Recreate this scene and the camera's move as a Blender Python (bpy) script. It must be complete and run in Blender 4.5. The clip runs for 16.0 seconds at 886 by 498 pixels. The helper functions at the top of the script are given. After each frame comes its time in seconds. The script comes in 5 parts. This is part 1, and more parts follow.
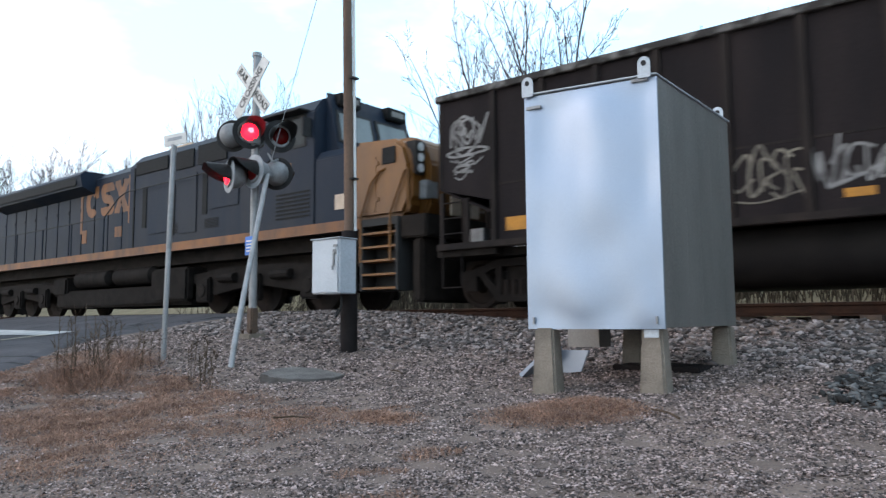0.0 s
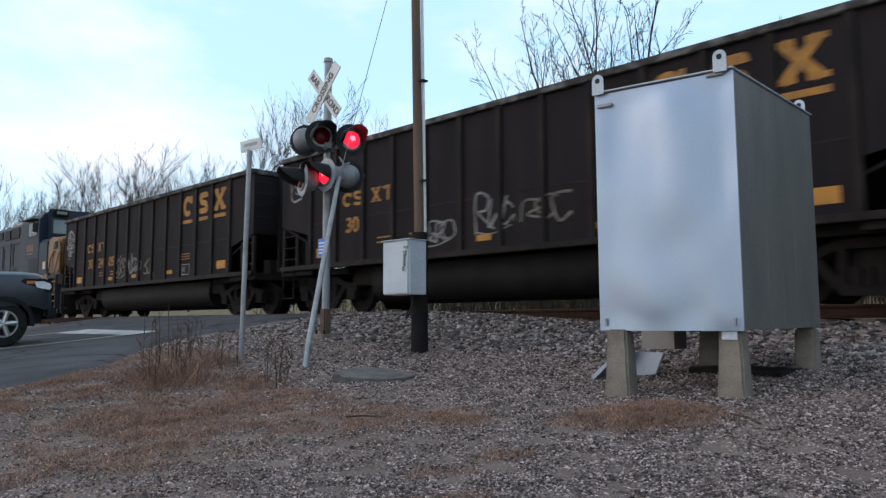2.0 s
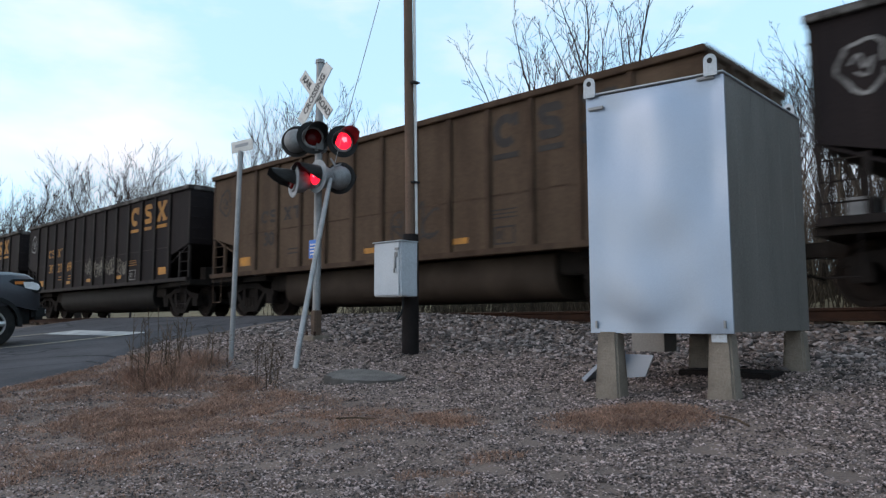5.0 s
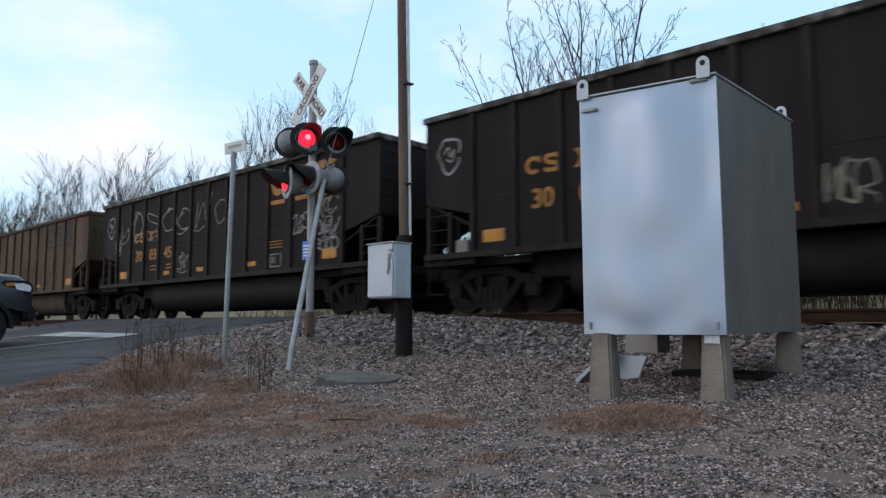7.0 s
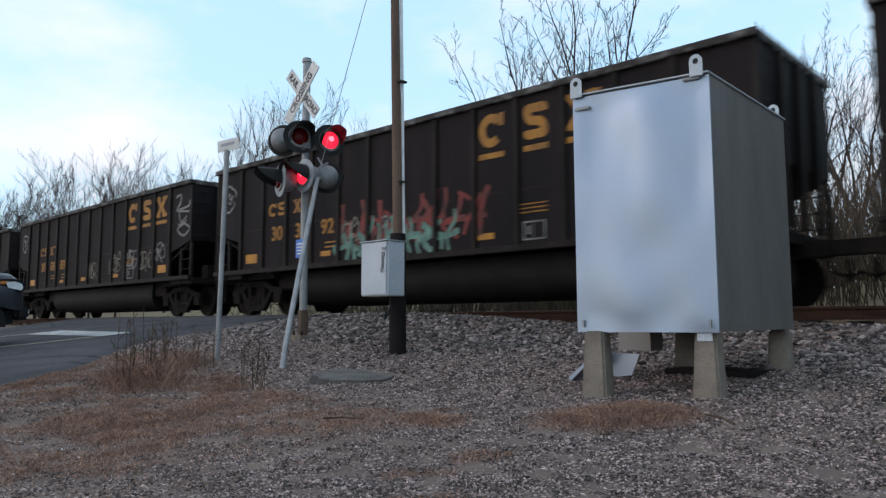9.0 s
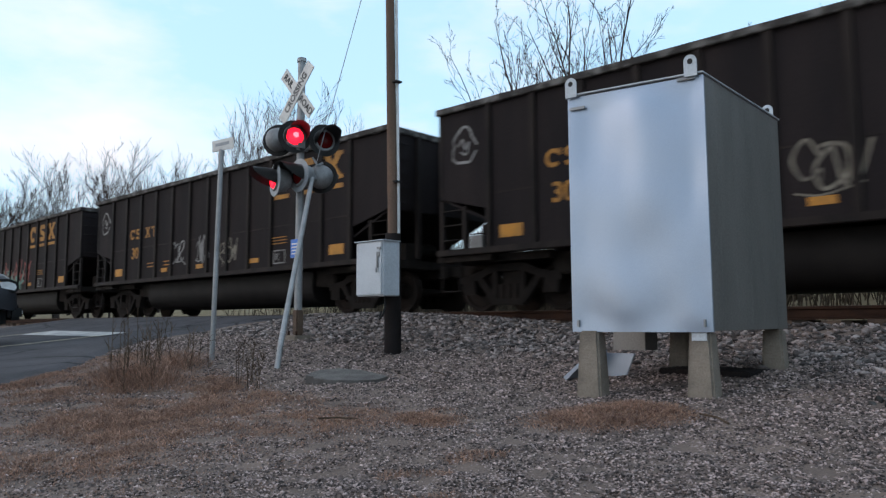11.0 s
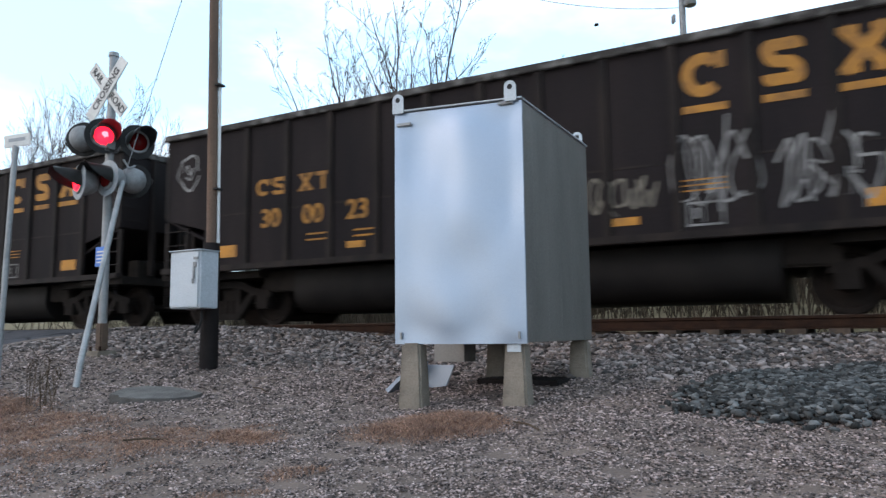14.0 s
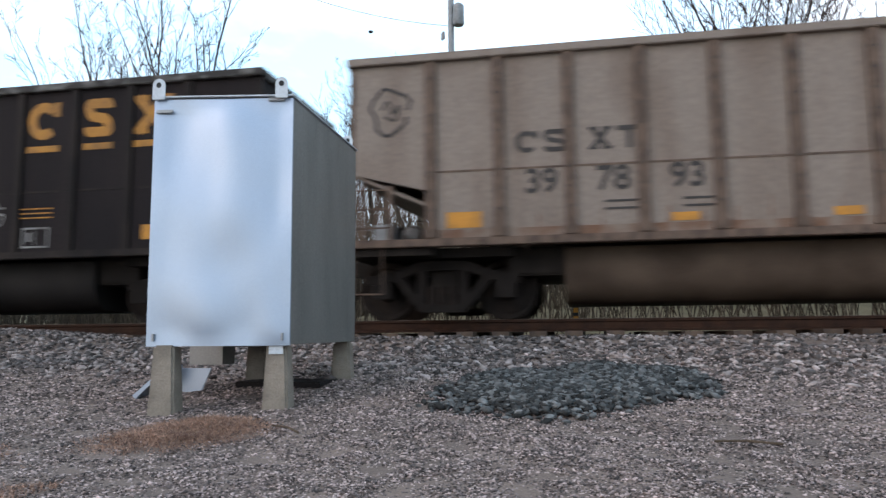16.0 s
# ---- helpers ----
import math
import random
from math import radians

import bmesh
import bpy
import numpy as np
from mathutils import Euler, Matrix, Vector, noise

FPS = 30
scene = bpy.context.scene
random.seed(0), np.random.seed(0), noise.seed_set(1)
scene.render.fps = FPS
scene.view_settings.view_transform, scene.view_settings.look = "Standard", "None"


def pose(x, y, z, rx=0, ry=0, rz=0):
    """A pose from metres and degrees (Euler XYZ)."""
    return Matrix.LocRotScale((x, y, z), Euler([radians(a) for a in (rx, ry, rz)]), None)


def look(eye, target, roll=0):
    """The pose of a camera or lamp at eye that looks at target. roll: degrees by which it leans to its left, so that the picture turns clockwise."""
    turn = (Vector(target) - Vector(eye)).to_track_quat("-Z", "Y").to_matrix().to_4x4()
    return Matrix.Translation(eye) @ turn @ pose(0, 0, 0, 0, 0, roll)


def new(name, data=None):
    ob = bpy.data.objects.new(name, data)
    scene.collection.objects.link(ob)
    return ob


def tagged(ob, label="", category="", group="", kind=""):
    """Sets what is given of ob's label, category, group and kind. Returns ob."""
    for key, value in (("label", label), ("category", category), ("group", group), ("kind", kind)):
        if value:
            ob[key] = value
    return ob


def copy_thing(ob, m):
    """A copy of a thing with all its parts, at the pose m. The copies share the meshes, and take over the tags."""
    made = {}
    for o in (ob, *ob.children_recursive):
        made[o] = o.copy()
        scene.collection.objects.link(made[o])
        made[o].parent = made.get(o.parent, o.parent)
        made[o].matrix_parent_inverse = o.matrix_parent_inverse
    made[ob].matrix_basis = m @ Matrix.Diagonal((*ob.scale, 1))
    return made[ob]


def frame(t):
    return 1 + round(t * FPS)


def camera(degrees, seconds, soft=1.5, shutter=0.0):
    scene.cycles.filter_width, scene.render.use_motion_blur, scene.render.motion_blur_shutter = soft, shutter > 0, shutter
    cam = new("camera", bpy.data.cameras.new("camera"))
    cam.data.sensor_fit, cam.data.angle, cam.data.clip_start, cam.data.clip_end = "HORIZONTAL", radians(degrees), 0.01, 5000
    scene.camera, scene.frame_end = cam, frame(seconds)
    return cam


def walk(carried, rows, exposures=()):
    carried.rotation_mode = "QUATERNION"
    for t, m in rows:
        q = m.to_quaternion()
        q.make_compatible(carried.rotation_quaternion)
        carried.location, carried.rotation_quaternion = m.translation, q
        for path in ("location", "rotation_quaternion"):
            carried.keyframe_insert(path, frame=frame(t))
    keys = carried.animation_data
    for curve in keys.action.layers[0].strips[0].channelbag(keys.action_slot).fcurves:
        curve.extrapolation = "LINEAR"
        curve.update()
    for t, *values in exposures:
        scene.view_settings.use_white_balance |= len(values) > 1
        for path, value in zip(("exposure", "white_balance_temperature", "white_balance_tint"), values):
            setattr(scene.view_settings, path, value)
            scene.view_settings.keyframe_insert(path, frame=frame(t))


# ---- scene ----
# Camera: stands on one spot beside the level crossing and turns. World: x along the track, y towards it, z up from the eye's height.
cam = camera(62.1, 16.0, soft=1.35, shutter=0.28)
TURNS = [  # seconds, yaw, pitch, roll
    (0, 39.36, 5.46, 0.39), (0.5, 43.31, 5.22, 0.29), (1, 45.82, 5.38, 0.26), (1.5, 44.97, 5.51, 0.25), (2, 44.79, 5.56, 0.25),
    (2.5, 44.65, 5.60, 0.20), (3, 44.58, 5.62, 0.10), (3.5, 44.72, 5.65, -0.00), (4, 44.51, 5.65, -0.03), (6.5, 43.72, 5.82, 0.21),
    (7, 43.59, 5.81, 0.12), (7.5, 43.44, 5.76, 0.16), (8, 43.26, 5.75, 0.15), (8.5, 43.19, 5.70, 0.17), (9, 43.10, 5.66, 0.19),
    (11.5, 42.40, 5.71, 0.26), (12, 41.44, 5.98, 0.19), (12.5, 40.50, 6.29, 0.07), (13, 38.07, 6.48, 0.11), (13.5, 33.14, 6.52, 0.45),
    (14, 29.10, 6.55, 0.56), (14.5, 24.93, 6.60, 0.61), (15, 20.11, 6.58, 0.68), (15.5, 15.46, 6.52, 0.63), (16, 10.95, 6.52, 0.45)]
EXPOSURES = [(0, 0.2), (0.6, -0.1), (1.2, -0.32), (4, -0.38), (6.5, -0.45), (12.5, -0.4), (13, -0.3), (13.5, -0.1), (14, 0.06), (14.6, 0.16), (15.3, 0.25), (16, 0.21)]
walk(cam, [(t, pose(0, 0, 0, 90 + p, r, y)) for t, y, p, r in TURNS], [(t, e, 6750, 22) for t, e in EXPOSURES])

# ---- light: a bright, thinly clouded winter sky ----
SKY_STRENGTH, SUN_STRENGTH = 0.10, 0.6
world = bpy.data.worlds.new("winter_sky")
scene.world = world
world.use_nodes = True
wn, wl = world.node_tree.nodes, world.node_tree.links
sky = wn.new("ShaderNodeTexSky")
sky.sky_type, sky.sun_disc = "NISHITA", False
sky.sun_elevation, sky.sun_rotation = radians(24), radians(215)
wco, wmap, wnoise, wramp, wmix = (wn.new("ShaderNode" + k) for k in ("TexCoord", "Mapping", "TexNoise", "ValToRGB", "Mix"))
wmap.inputs["Scale"].default_value = (1.0, 1.0, 2.6)
wnoise.inputs["Scale"].default_value, wnoise.inputs["Detail"].default_value, wnoise.inputs["Roughness"].default_value = 2.2, 6, 0.55
wramp.color_ramp.elements[0].position, wramp.color_ramp.elements[1].position = 0.42, 0.66
wramp.color_ramp.elements[0].color = (0.0, 0.0, 0.0, 1)
wmix.data_type = "RGBA"
wmix.inputs["B"].default_value = (13.0, 14.6, 15.4, 1)
wl.new(wco.outputs["Generated"], wmap.inputs["Vector"])
wl.new(wmap.outputs["Vector"], wnoise.inputs["Vector"])
wl.new(wnoise.outputs["Fac"], wramp.inputs["Fac"])
wl.new(wramp.outputs["Color"], wmix.inputs["Factor"])
haze = wn.new("ShaderNodeMix")
haze.data_type, haze.blend_type = "RGBA", "ADD"
haze.inputs["Factor"].default_value = 1.0
haze.inputs["B"].default_value = (5.6, 10.2, 12.4, 1)
wl.new(sky.outputs["Color"], haze.inputs["A"])
wl.new(haze.outputs["Result"], wmix.inputs["A"])
wl.new(wmix.outputs["Result"], wn["Background"].inputs["Color"])
wn["Background"].inputs["Strength"].default_value = SKY_STRENGTH
sun = new("sun", bpy.data.lights.new("sun", "SUN"))
sun.data.energy, sun.data.angle, sun.data.color = SUN_STRENGTH, radians(25), (1.0, 0.84, 0.70)
sun.matrix_basis = look((-14, -20, 12), (0, 0, 0))


# ---- materials ----
def material(name, base, other=None, scale=6.0, rough=0.7, metal=0.0, bump=0.0, fine=60.0, streak=0.0, random_tint=0.0, island=False,
             emit=None, glow=0.0, lo=0.35, hi=0.7):
    """Base colour broken by a second one at two scales, with fine relief; streak stretches the stains downwards."""
    m = bpy.data.materials.new(name)
    m.use_nodes = True
    n, l = m.node_tree.nodes, m.node_tree.links
    bsdf = n["Principled BSDF"]
    bsdf.inputs["Roughness"].default_value, bsdf.inputs["Metallic"].default_value = rough, metal
    if metal == 0 and max(base) < 0.12:
        bsdf.inputs["Specular IOR Level"].default_value = 0.10
    other = other or tuple(c * 0.72 for c in base)
    co, mp, big, small, ramp, mix, mix2 = (n.new("ShaderNode" + k) for k in ("TexCoord", "Mapping", "TexNoise", "TexNoise", "ValToRGB", "Mix", "Mix"))
    mp.inputs["Scale"].default_value = (1, 1, 1 - 0.9 * streak)
    big.inputs["Scale"].default_value, big.inputs["Detail"].default_value = scale, 6
    small.inputs["Scale"].default_value, small.inputs["Detail"].default_value = fine, 3
    ramp.color_ramp.elements[0].position, ramp.color_ramp.elements[1].position = lo, hi
    mix.data_type = mix2.data_type = "RGBA"
    mix.inputs["A"].default_value, mix.inputs["B"].default_value = (*base, 1), (*other, 1)
    mix2.blend_type = "OVERLAY"
    mix2.inputs["Factor"].default_value = 0.35
    l.new(co.outputs["Object"], mp.inputs["Vector"])
    l.new(mp.outputs["Vector"], big.inputs["Vector"])
    l.new(co.outputs["Object"], small.inputs["Vector"])
    l.new(big.outputs["Fac"], ramp.inputs["Fac"])
    l.new(ramp.outputs["Color"], mix.inputs["Factor"])
    l.new(mix.outputs["Result"], mix2.inputs["A"])
    l.new(small.outputs["Fac"], mix2.inputs["B"])
    out = mix2.outputs["Result"]
    if random_tint:
        hsv, rng = n.new("ShaderNodeHueSaturation"), n.new("ShaderNodeMapRange")
        src = n.new("ShaderNodeNewGeometry").outputs["Random Per Island"] if island else n.new("ShaderNodeObjectInfo").outputs["Random"]
        rng.inputs["To Min"].default_value, rng.inputs["To Max"].default_value = 1 - random_tint, 1 + random_tint * (1.9 if island else 1)
        if island:
            power = n.new("ShaderNodeMath")
            power.operation = "POWER"
            power.inputs[1].default_value = 2.0
            l.new(src, power.inputs[0])
            src = power.outputs["Value"]
        l.new(src, rng.inputs["Value"])
        l.new(rng.outputs["Result"], hsv.inputs["Value"])
        l.new(out, hsv.inputs["Color"])
        out = hsv.outputs["Color"]
    l.new(out, bsdf.inputs["Base Color"])
    if bump:
        b = n.new("ShaderNodeBump")
        b.inputs["Strength"].default_value, b.inputs["Distance"].default_value = bump, 0.02
        l.new(small.outputs["Fac"], b.inputs["Height"])
        l.new(b.outputs["Normal"], bsdf.inputs["Normal"])
    if emit:
        bsdf.inputs["Emission Color"].default_value, bsdf.inputs["Emission Strength"].default_value = (*emit, 1), glow
    return m


M = dict(
    gravel=material("gravel_ground", (0.165, 0.118, 0.098), (0.098, 0.070, 0.058), 1.3, 0.95, bump=0.9, fine=45),
    stone=material("limestone_gravel", (0.246, 0.190, 0.179), (0.125, 0.095, 0.088), 9, 0.9, bump=0.3, random_tint=0.85, island=True),
    ballast=material("ballast_stone", (0.20, 0.166, 0.157), (0.10, 0.080, 0.074), 9, 0.9, bump=0.3, random_tint=0.75, island=True),
    blue_stone=material("dark_blue_stone", (0.092, 0.092, 0.092), (0.045, 0.047, 0.047), 9, 0.85, bump=0.3, random_tint=0.65, island=True),
    asphalt=material("worn_asphalt", (0.084, 0.080, 0.087), (0.050, 0.048, 0.051), 1.2, 0.85, bump=0.5, fine=90),
    line_white=material("road_paint_white", (0.44, 0.43, 0.42), (0.20, 0.20, 0.20), 3, 0.7, fine=80),
    line_yellow=material("road_paint_yellow", (0.45, 0.36, 0.22), (0.2, 0.17, 0.13), 5, 0.7, fine=80),
    straw=material("dry_grass", (0.32, 0.182, 0.128), (0.19, 0.110, 0.082), 5, 0.9, random_tint=0.4, island=True),
    field=material("dry_field", (0.22, 0.17, 0.10), (0.14, 0.11, 0.06), 1.5, 0.95, bump=0.8, fine=25),
    stem=material("dead_weed", (0.10, 0.07, 0.05), None, 9, 0.9, random_tint=0.3, island=True),
    steel=material("rail_steel", (0.040, 0.019, 0.012), (0.022, 0.012, 0.009), 6, 0.8, 0.0, bump=0.3),
    bright_steel=material("polished_rail_head", (0.14, 0.115, 0.10), None, 9, 0.55, 0.8),
    tie=material("creosoted_tie", (0.075, 0.055, 0.045), (0.11, 0.075, 0.055), 8, 0.9, bump=0.5, random_tint=0.3),
    car=material("black_car_paint", (0.0105, 0.0085, 0.0095), (0.0215, 0.0160, 0.0160), 1.3, 0.72, bump=0.12, fine=25, streak=0.85),
    car_rib=material("black_rib_paint", (0.0115, 0.0095, 0.0095), (0.027, 0.020, 0.0175), 3, 0.62, bump=0.15, streak=0.7),
    rim=material("worn_rim", (0.04, 0.036, 0.034), (0.17, 0.16, 0.152), 5, 0.7, bump=0.3, lo=0.48, hi=0.68),
    tan=material("grey_tan_car_paint", (0.182, 0.142, 0.117), (0.105, 0.066, 0.046), 1.2, 0.75, bump=0.03, fine=20, streak=0.85, lo=0.5, hi=0.75),
    tan_rib=material("rusty_tan_rib", (0.120, 0.075, 0.052), (0.040, 0.022, 0.015), 9, 0.8, bump=0.3, streak=0.5),
    brown=material("brown_dusty_car_paint", (0.105, 0.071, 0.049), (0.048, 0.030, 0.020), 1.1, 0.75, bump=0.12, fine=20, streak=0.85, lo=0.4, hi=0.75),
    brown_rib=material("brown_rib_paint", (0.085, 0.055, 0.038), (0.045, 0.028, 0.02), 3, 0.8, bump=0.3, streak=0.5),
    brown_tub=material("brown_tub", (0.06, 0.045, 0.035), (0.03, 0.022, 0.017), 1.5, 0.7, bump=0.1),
    # near-black colour also carries the shade beneath the vehicles
    under=material("greasy_shaded_underframe", (0.011, 0.0092, 0.0082), (0.022, 0.0175, 0.015), 4, 0.8, bump=0.4),
    gear=material("dusty_truck_frame", (0.017, 0.0135, 0.012), (0.009, 0.0075, 0.0068), 6, 0.85, bump=0.3),
    tub=material("black_tub", (0.009, 0.008, 0.008), (0.016, 0.014, 0.013), 2, 0.6, bump=0.1),
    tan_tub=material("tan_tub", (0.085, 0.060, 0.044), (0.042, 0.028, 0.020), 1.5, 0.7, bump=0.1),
    wheel=material("wheel_steel", (0.020, 0.0145, 0.0125), (0.011, 0.0085, 0.0072), 7, 0.75, 0.0),
    rust=material("orange_rust", (0.125, 0.062, 0.036), (0.17, 0.125, 0.098), 3.5, 0.9, bump=0.1, lo=0.4, hi=0.62),
    coal=material("coal", (0.016, 0.016, 0.017), (0.035, 0.035, 0.036), 12, 0.7, bump=1.0, fine=22),
    yellow=material("safety_yellow", (0.46, 0.185, 0.008), (0.25, 0.105, 0.010), 4, 0.6),
    letter=material("faded_yellow_letter", (0.36, 0.150, 0.012), (0.17, 0.075, 0.014), 4, 0.7, lo=0.38, hi=0.72),
    word=material("sign_black", (0.06, 0.06, 0.06), (0.15, 0.15, 0.15), 8, 0.7),
    dark_letter=material("dark_letter", (0.055, 0.05, 0.048), None, 5, 0.8),
    spray=material("white_spray_paint", (0.22, 0.215, 0.21), (0.075, 0.072, 0.07), 4, 0.7),
    spray_tan=material("cream_spray_paint", (0.17, 0.15, 0.115), (0.06, 0.05, 0.04), 4, 0.7),
    spray_mint=material("mint_spray_paint", (0.11, 0.25, 0.20), (0.03, 0.07, 0.06), 4, 0.7),
    spray_red=material("red_spray_paint", (0.20, 0.018, 0.014), (0.05, 0.014, 0.012), 4, 0.7),
    loco_blue=material("dark_blue_loco_paint", (0.013, 0.021, 0.035), (0.028, 0.031, 0.037), 1.1, 0.5, bump=0.06, streak=0.7),
    loco_grey=material("grey_loco_paint", (0.035, 0.036, 0.037), (0.025, 0.025, 0.025), 2, 0.6, bump=0.1, streak=0.7),
    loco_gold=material("gold_loco_paint", (0.175, 0.064, 0.004), (0.085, 0.032, 0.004), 1.6, 0.5, streak=0.6),
    loco_orange=material("faded_orange", (0.20, 0.072, 0.016), (0.085, 0.036, 0.016), 2.6, 0.6, streak=0.5),
    loco_under=material("grey_running_gear", (0.016, 0.0130, 0.0115), (0.007, 0.0060, 0.0055), 4, 0.8, bump=0.3),
    grille=material("dark_grille", (0.012, 0.013, 0.014), None, 9, 0.6),
    glass=material("dark_window_glass", (0.05, 0.055, 0.055), None, 9, 0.06),
    # windshield: the pale base colour stands in for the sky's reflection
    cab_glass=material("sky_pale_cab_glass", (0.15, 0.165, 0.165), (0.10, 0.11, 0.11), 1.5, 0.08),
    # case front: sky's brightness and blue in the colour; side sheet: shade in it
    galv=material("sky_lit_aluminium", (0.292, 0.352, 0.442), (0.278, 0.337, 0.425), 0.7, 0.30, 0.52, fine=300),
    galv_side=material("shaded_galvanised_sheet", (0.192, 0.184, 0.174), (0.152, 0.146, 0.138), 3, 0.5, 0.3, bump=0.03, streak=0.8),
    pipe=material("galvanised_pipe", (0.27, 0.28, 0.29), (0.19, 0.195, 0.2), 6, 0.5, 0.3, bump=0.05),
    concrete=material("weathered_concrete", (0.225, 0.19, 0.155), (0.125, 0.105, 0.085), 4, 0.9, bump=0.4, fine=70),
    old_concrete=material("dirty_grey_concrete", (0.125, 0.115, 0.108), (0.065, 0.058, 0.054), 5, 0.9, bump=0.6, fine=60),
    wood=material("weathered_pole_wood", (0.14, 0.085, 0.058), (0.075, 0.048, 0.036), 3, 0.9, bump=0.5, fine=40, streak=0.9),
    creosote=material("creosote_black", (0.018, 0.015, 0.015), None, 5, 0.8, bump=0.3),
    cabinet=material("painted_cabinet", (0.46, 0.50, 0.54), (0.40, 0.44, 0.48), 3, 0.5, bump=0.03),
    white_plastic=material("white_plastic", (0.62, 0.62, 0.62), (0.5, 0.5, 0.5), 5, 0.5),
    black=material("flat_black_paint", (0.02, 0.02, 0.021), (0.035, 0.035, 0.035), 5, 0.6, bump=0.1),
    grey_cast=material("grey_cast_metal", (0.26, 0.27, 0.28), (0.17, 0.175, 0.18), 6, 0.6, 0.3, bump=0.1),
    visor=material("satin_black_visor", (0.05, 0.05, 0.05), None, 5, 0.32),
    red_lit=material("lit_red_lens", (0.6, 0.01, 0.02), None, 40, 0.3, emit=(1.0, 0.012, 0.03), glow=3.4),
    red_core=material("lit_red_core", (0.9, 0.2, 0.2), None, 40, 0.3, emit=(1.0, 0.14, 0.18), glow=4.0),
    red_off=material("unlit_red_lens", (0.10, 0.006, 0.006), None, 40, 0.15),
    sign_white=material("sign_white", (0.62, 0.62, 0.60), (0.45, 0.45, 0.44), 5, 0.5),
    disc_grey=material("pale_grey_disc", (0.33, 0.35, 0.37), (0.22, 0.235, 0.25), 6, 0.6),
    sign_blue=material("sign_blue", (0.03, 0.16, 0.55), None, 5, 0.4),
    car_paint=material("dark_grey_car_paint", (0.052, 0.056, 0.066), (0.045, 0.049, 0.058), 3, 0.28, 0.5),
    plastic=material("black_plastic", (0.018, 0.019, 0.02), None, 9, 0.5),
    rubber=material("tyre_rubber", (0.014, 0.014, 0.014), (0.025, 0.024, 0.023), 9, 0.85),
    alloy=material("silver_alloy", (0.52, 0.52, 0.52), None, 9, 0.35, 0.7),
    lamp=material("headlight_glass", (0.7, 0.72, 0.74), None, 9, 0.12),
    amber=material("amber_lens", (0.6, 0.2, 0.05), None, 9, 0.2),
    bark=material("grey_bark", (0.05, 0.042, 0.038), (0.03, 0.025, 0.023), 5, 0.9, random_tint=0.3, bump=0.3),
    twig=material("bare_twigs", (0.042, 0.033, 0.029), (0.026, 0.021, 0.018), 3, 0.9, random_tint=0.3),
    brush=material("dry_brush", (0.105, 0.080, 0.058), (0.06, 0.046, 0.034), 2, 0.95, random_tint=0.35, island=True),
    cream=material("cream_panel", (0.55, 0.43, 0.33), None, 4, 0.7),
)


# cracks in the asphalt
an, al = M["asphalt"].node_tree.nodes, M["asphalt"].node_tree.links
aco, awarp, acell, aramp, amul = (an.new("ShaderNode" + k) for k in ("TexCoord", "TexNoise", "TexVoronoi", "ValToRGB", "Mix"))
acell.feature = "DISTANCE_TO_EDGE"
acell.inputs["Scale"].default_value, awarp.inputs["Scale"].default_value = 0.6, 1.4
aramp.color_ramp.elements[0].color, aramp.color_ramp.elements[1].position = (0.3, 0.3, 0.3, 1), 0.022
amul.data_type, amul.blend_type = "RGBA", "MULTIPLY"
amul.inputs["Factor"].default_value = 1.0
awide = an.new("ShaderNodeMix")
awide.data_type = "RGBA"
awide.inputs["Factor"].default_value = 0.35
al.new(aco.outputs["Object"], awarp.inputs["Vector"])
al.new(aco.outputs["Object"], awide.inputs["A"])
al.new(awarp.outputs["Color"], awide.inputs["B"])
al.new(awide.outputs["Result"], acell.inputs["Vector"])
al.new(acell.outputs["Distance"], aramp.inputs["Fac"])
abase = an["Principled BSDF"].inputs["Base Color"]
al.new(abase.links[0].from_socket, amul.inputs["A"])
al.new(aramp.outputs["Color"], amul.inputs["B"])
al.new(amul.outputs["Result"], abase)


# ---- building helpers ----
def cube(bm, x0, x1, y0, y1, z0, z1):
    vs = [bm.verts.new((x, y, z)) for z in (z0, z1) for y in (y0, y1) for x in (x0, x1)]
    for f in ((0, 2, 3, 1), (4, 5, 7, 6), (0, 1, 5, 4), (2, 6, 7, 3), (0, 4, 6, 2), (1, 3, 7, 5)):
        bm.faces.new([vs[i] for i in f])


def tube(bm, a, b, r0, r1=None, n=10, cap=True):
    a, b = Vector(a), Vector(b)
    r1 = r0 if r1 is None else r1
    d = (b - a).normalized()
    u = d.orthogonal().normalized()
    v = d.cross(u)
    rings = [[bm.verts.new(p + r * (u * math.cos(2 * math.pi * i / n) + v * math.sin(2 * math.pi * i / n))) for i in range(n)] for p, r in ((a, r0), (b, r1))]
    for i in range(n):
        bm.faces.new((rings[0][i], rings[0][(i + 1) % n], rings[1][(i + 1) % n], rings[1][i]))
    if cap:
        bm.faces.new(rings[0][::-1])
        bm.faces.new(rings[1])


def bent(bm, pts, r, n=8):
    for a, b in zip(pts, pts[1:]):
        tube(bm, a, b, r, n=n)


def lathe(bm, prof, centre, axis="y", n=20):
    """A turned body: prof is a list of (along, radius)."""
    rings = []
    for along, r in prof:
        ring = []
        for i in range(n):
            c, s = r * math.cos(2 * math.pi * i / n), r * math.sin(2 * math.pi * i / n)
            p = {"y": (c, along, s), "x": (along, c, s), "z": (c, s, along)}[axis]
            ring.append(bm.verts.new(Vector(centre) + Vector(p)))
        rings.append(ring)
    for a, b in zip(rings, rings[1:]):
        for i in range(n):
            bm.faces.new((a[i], a[(i + 1) % n], b[(i + 1) % n], b[i]))
    bm.faces.new(rings[0])
    bm.faces.new(rings[-1])


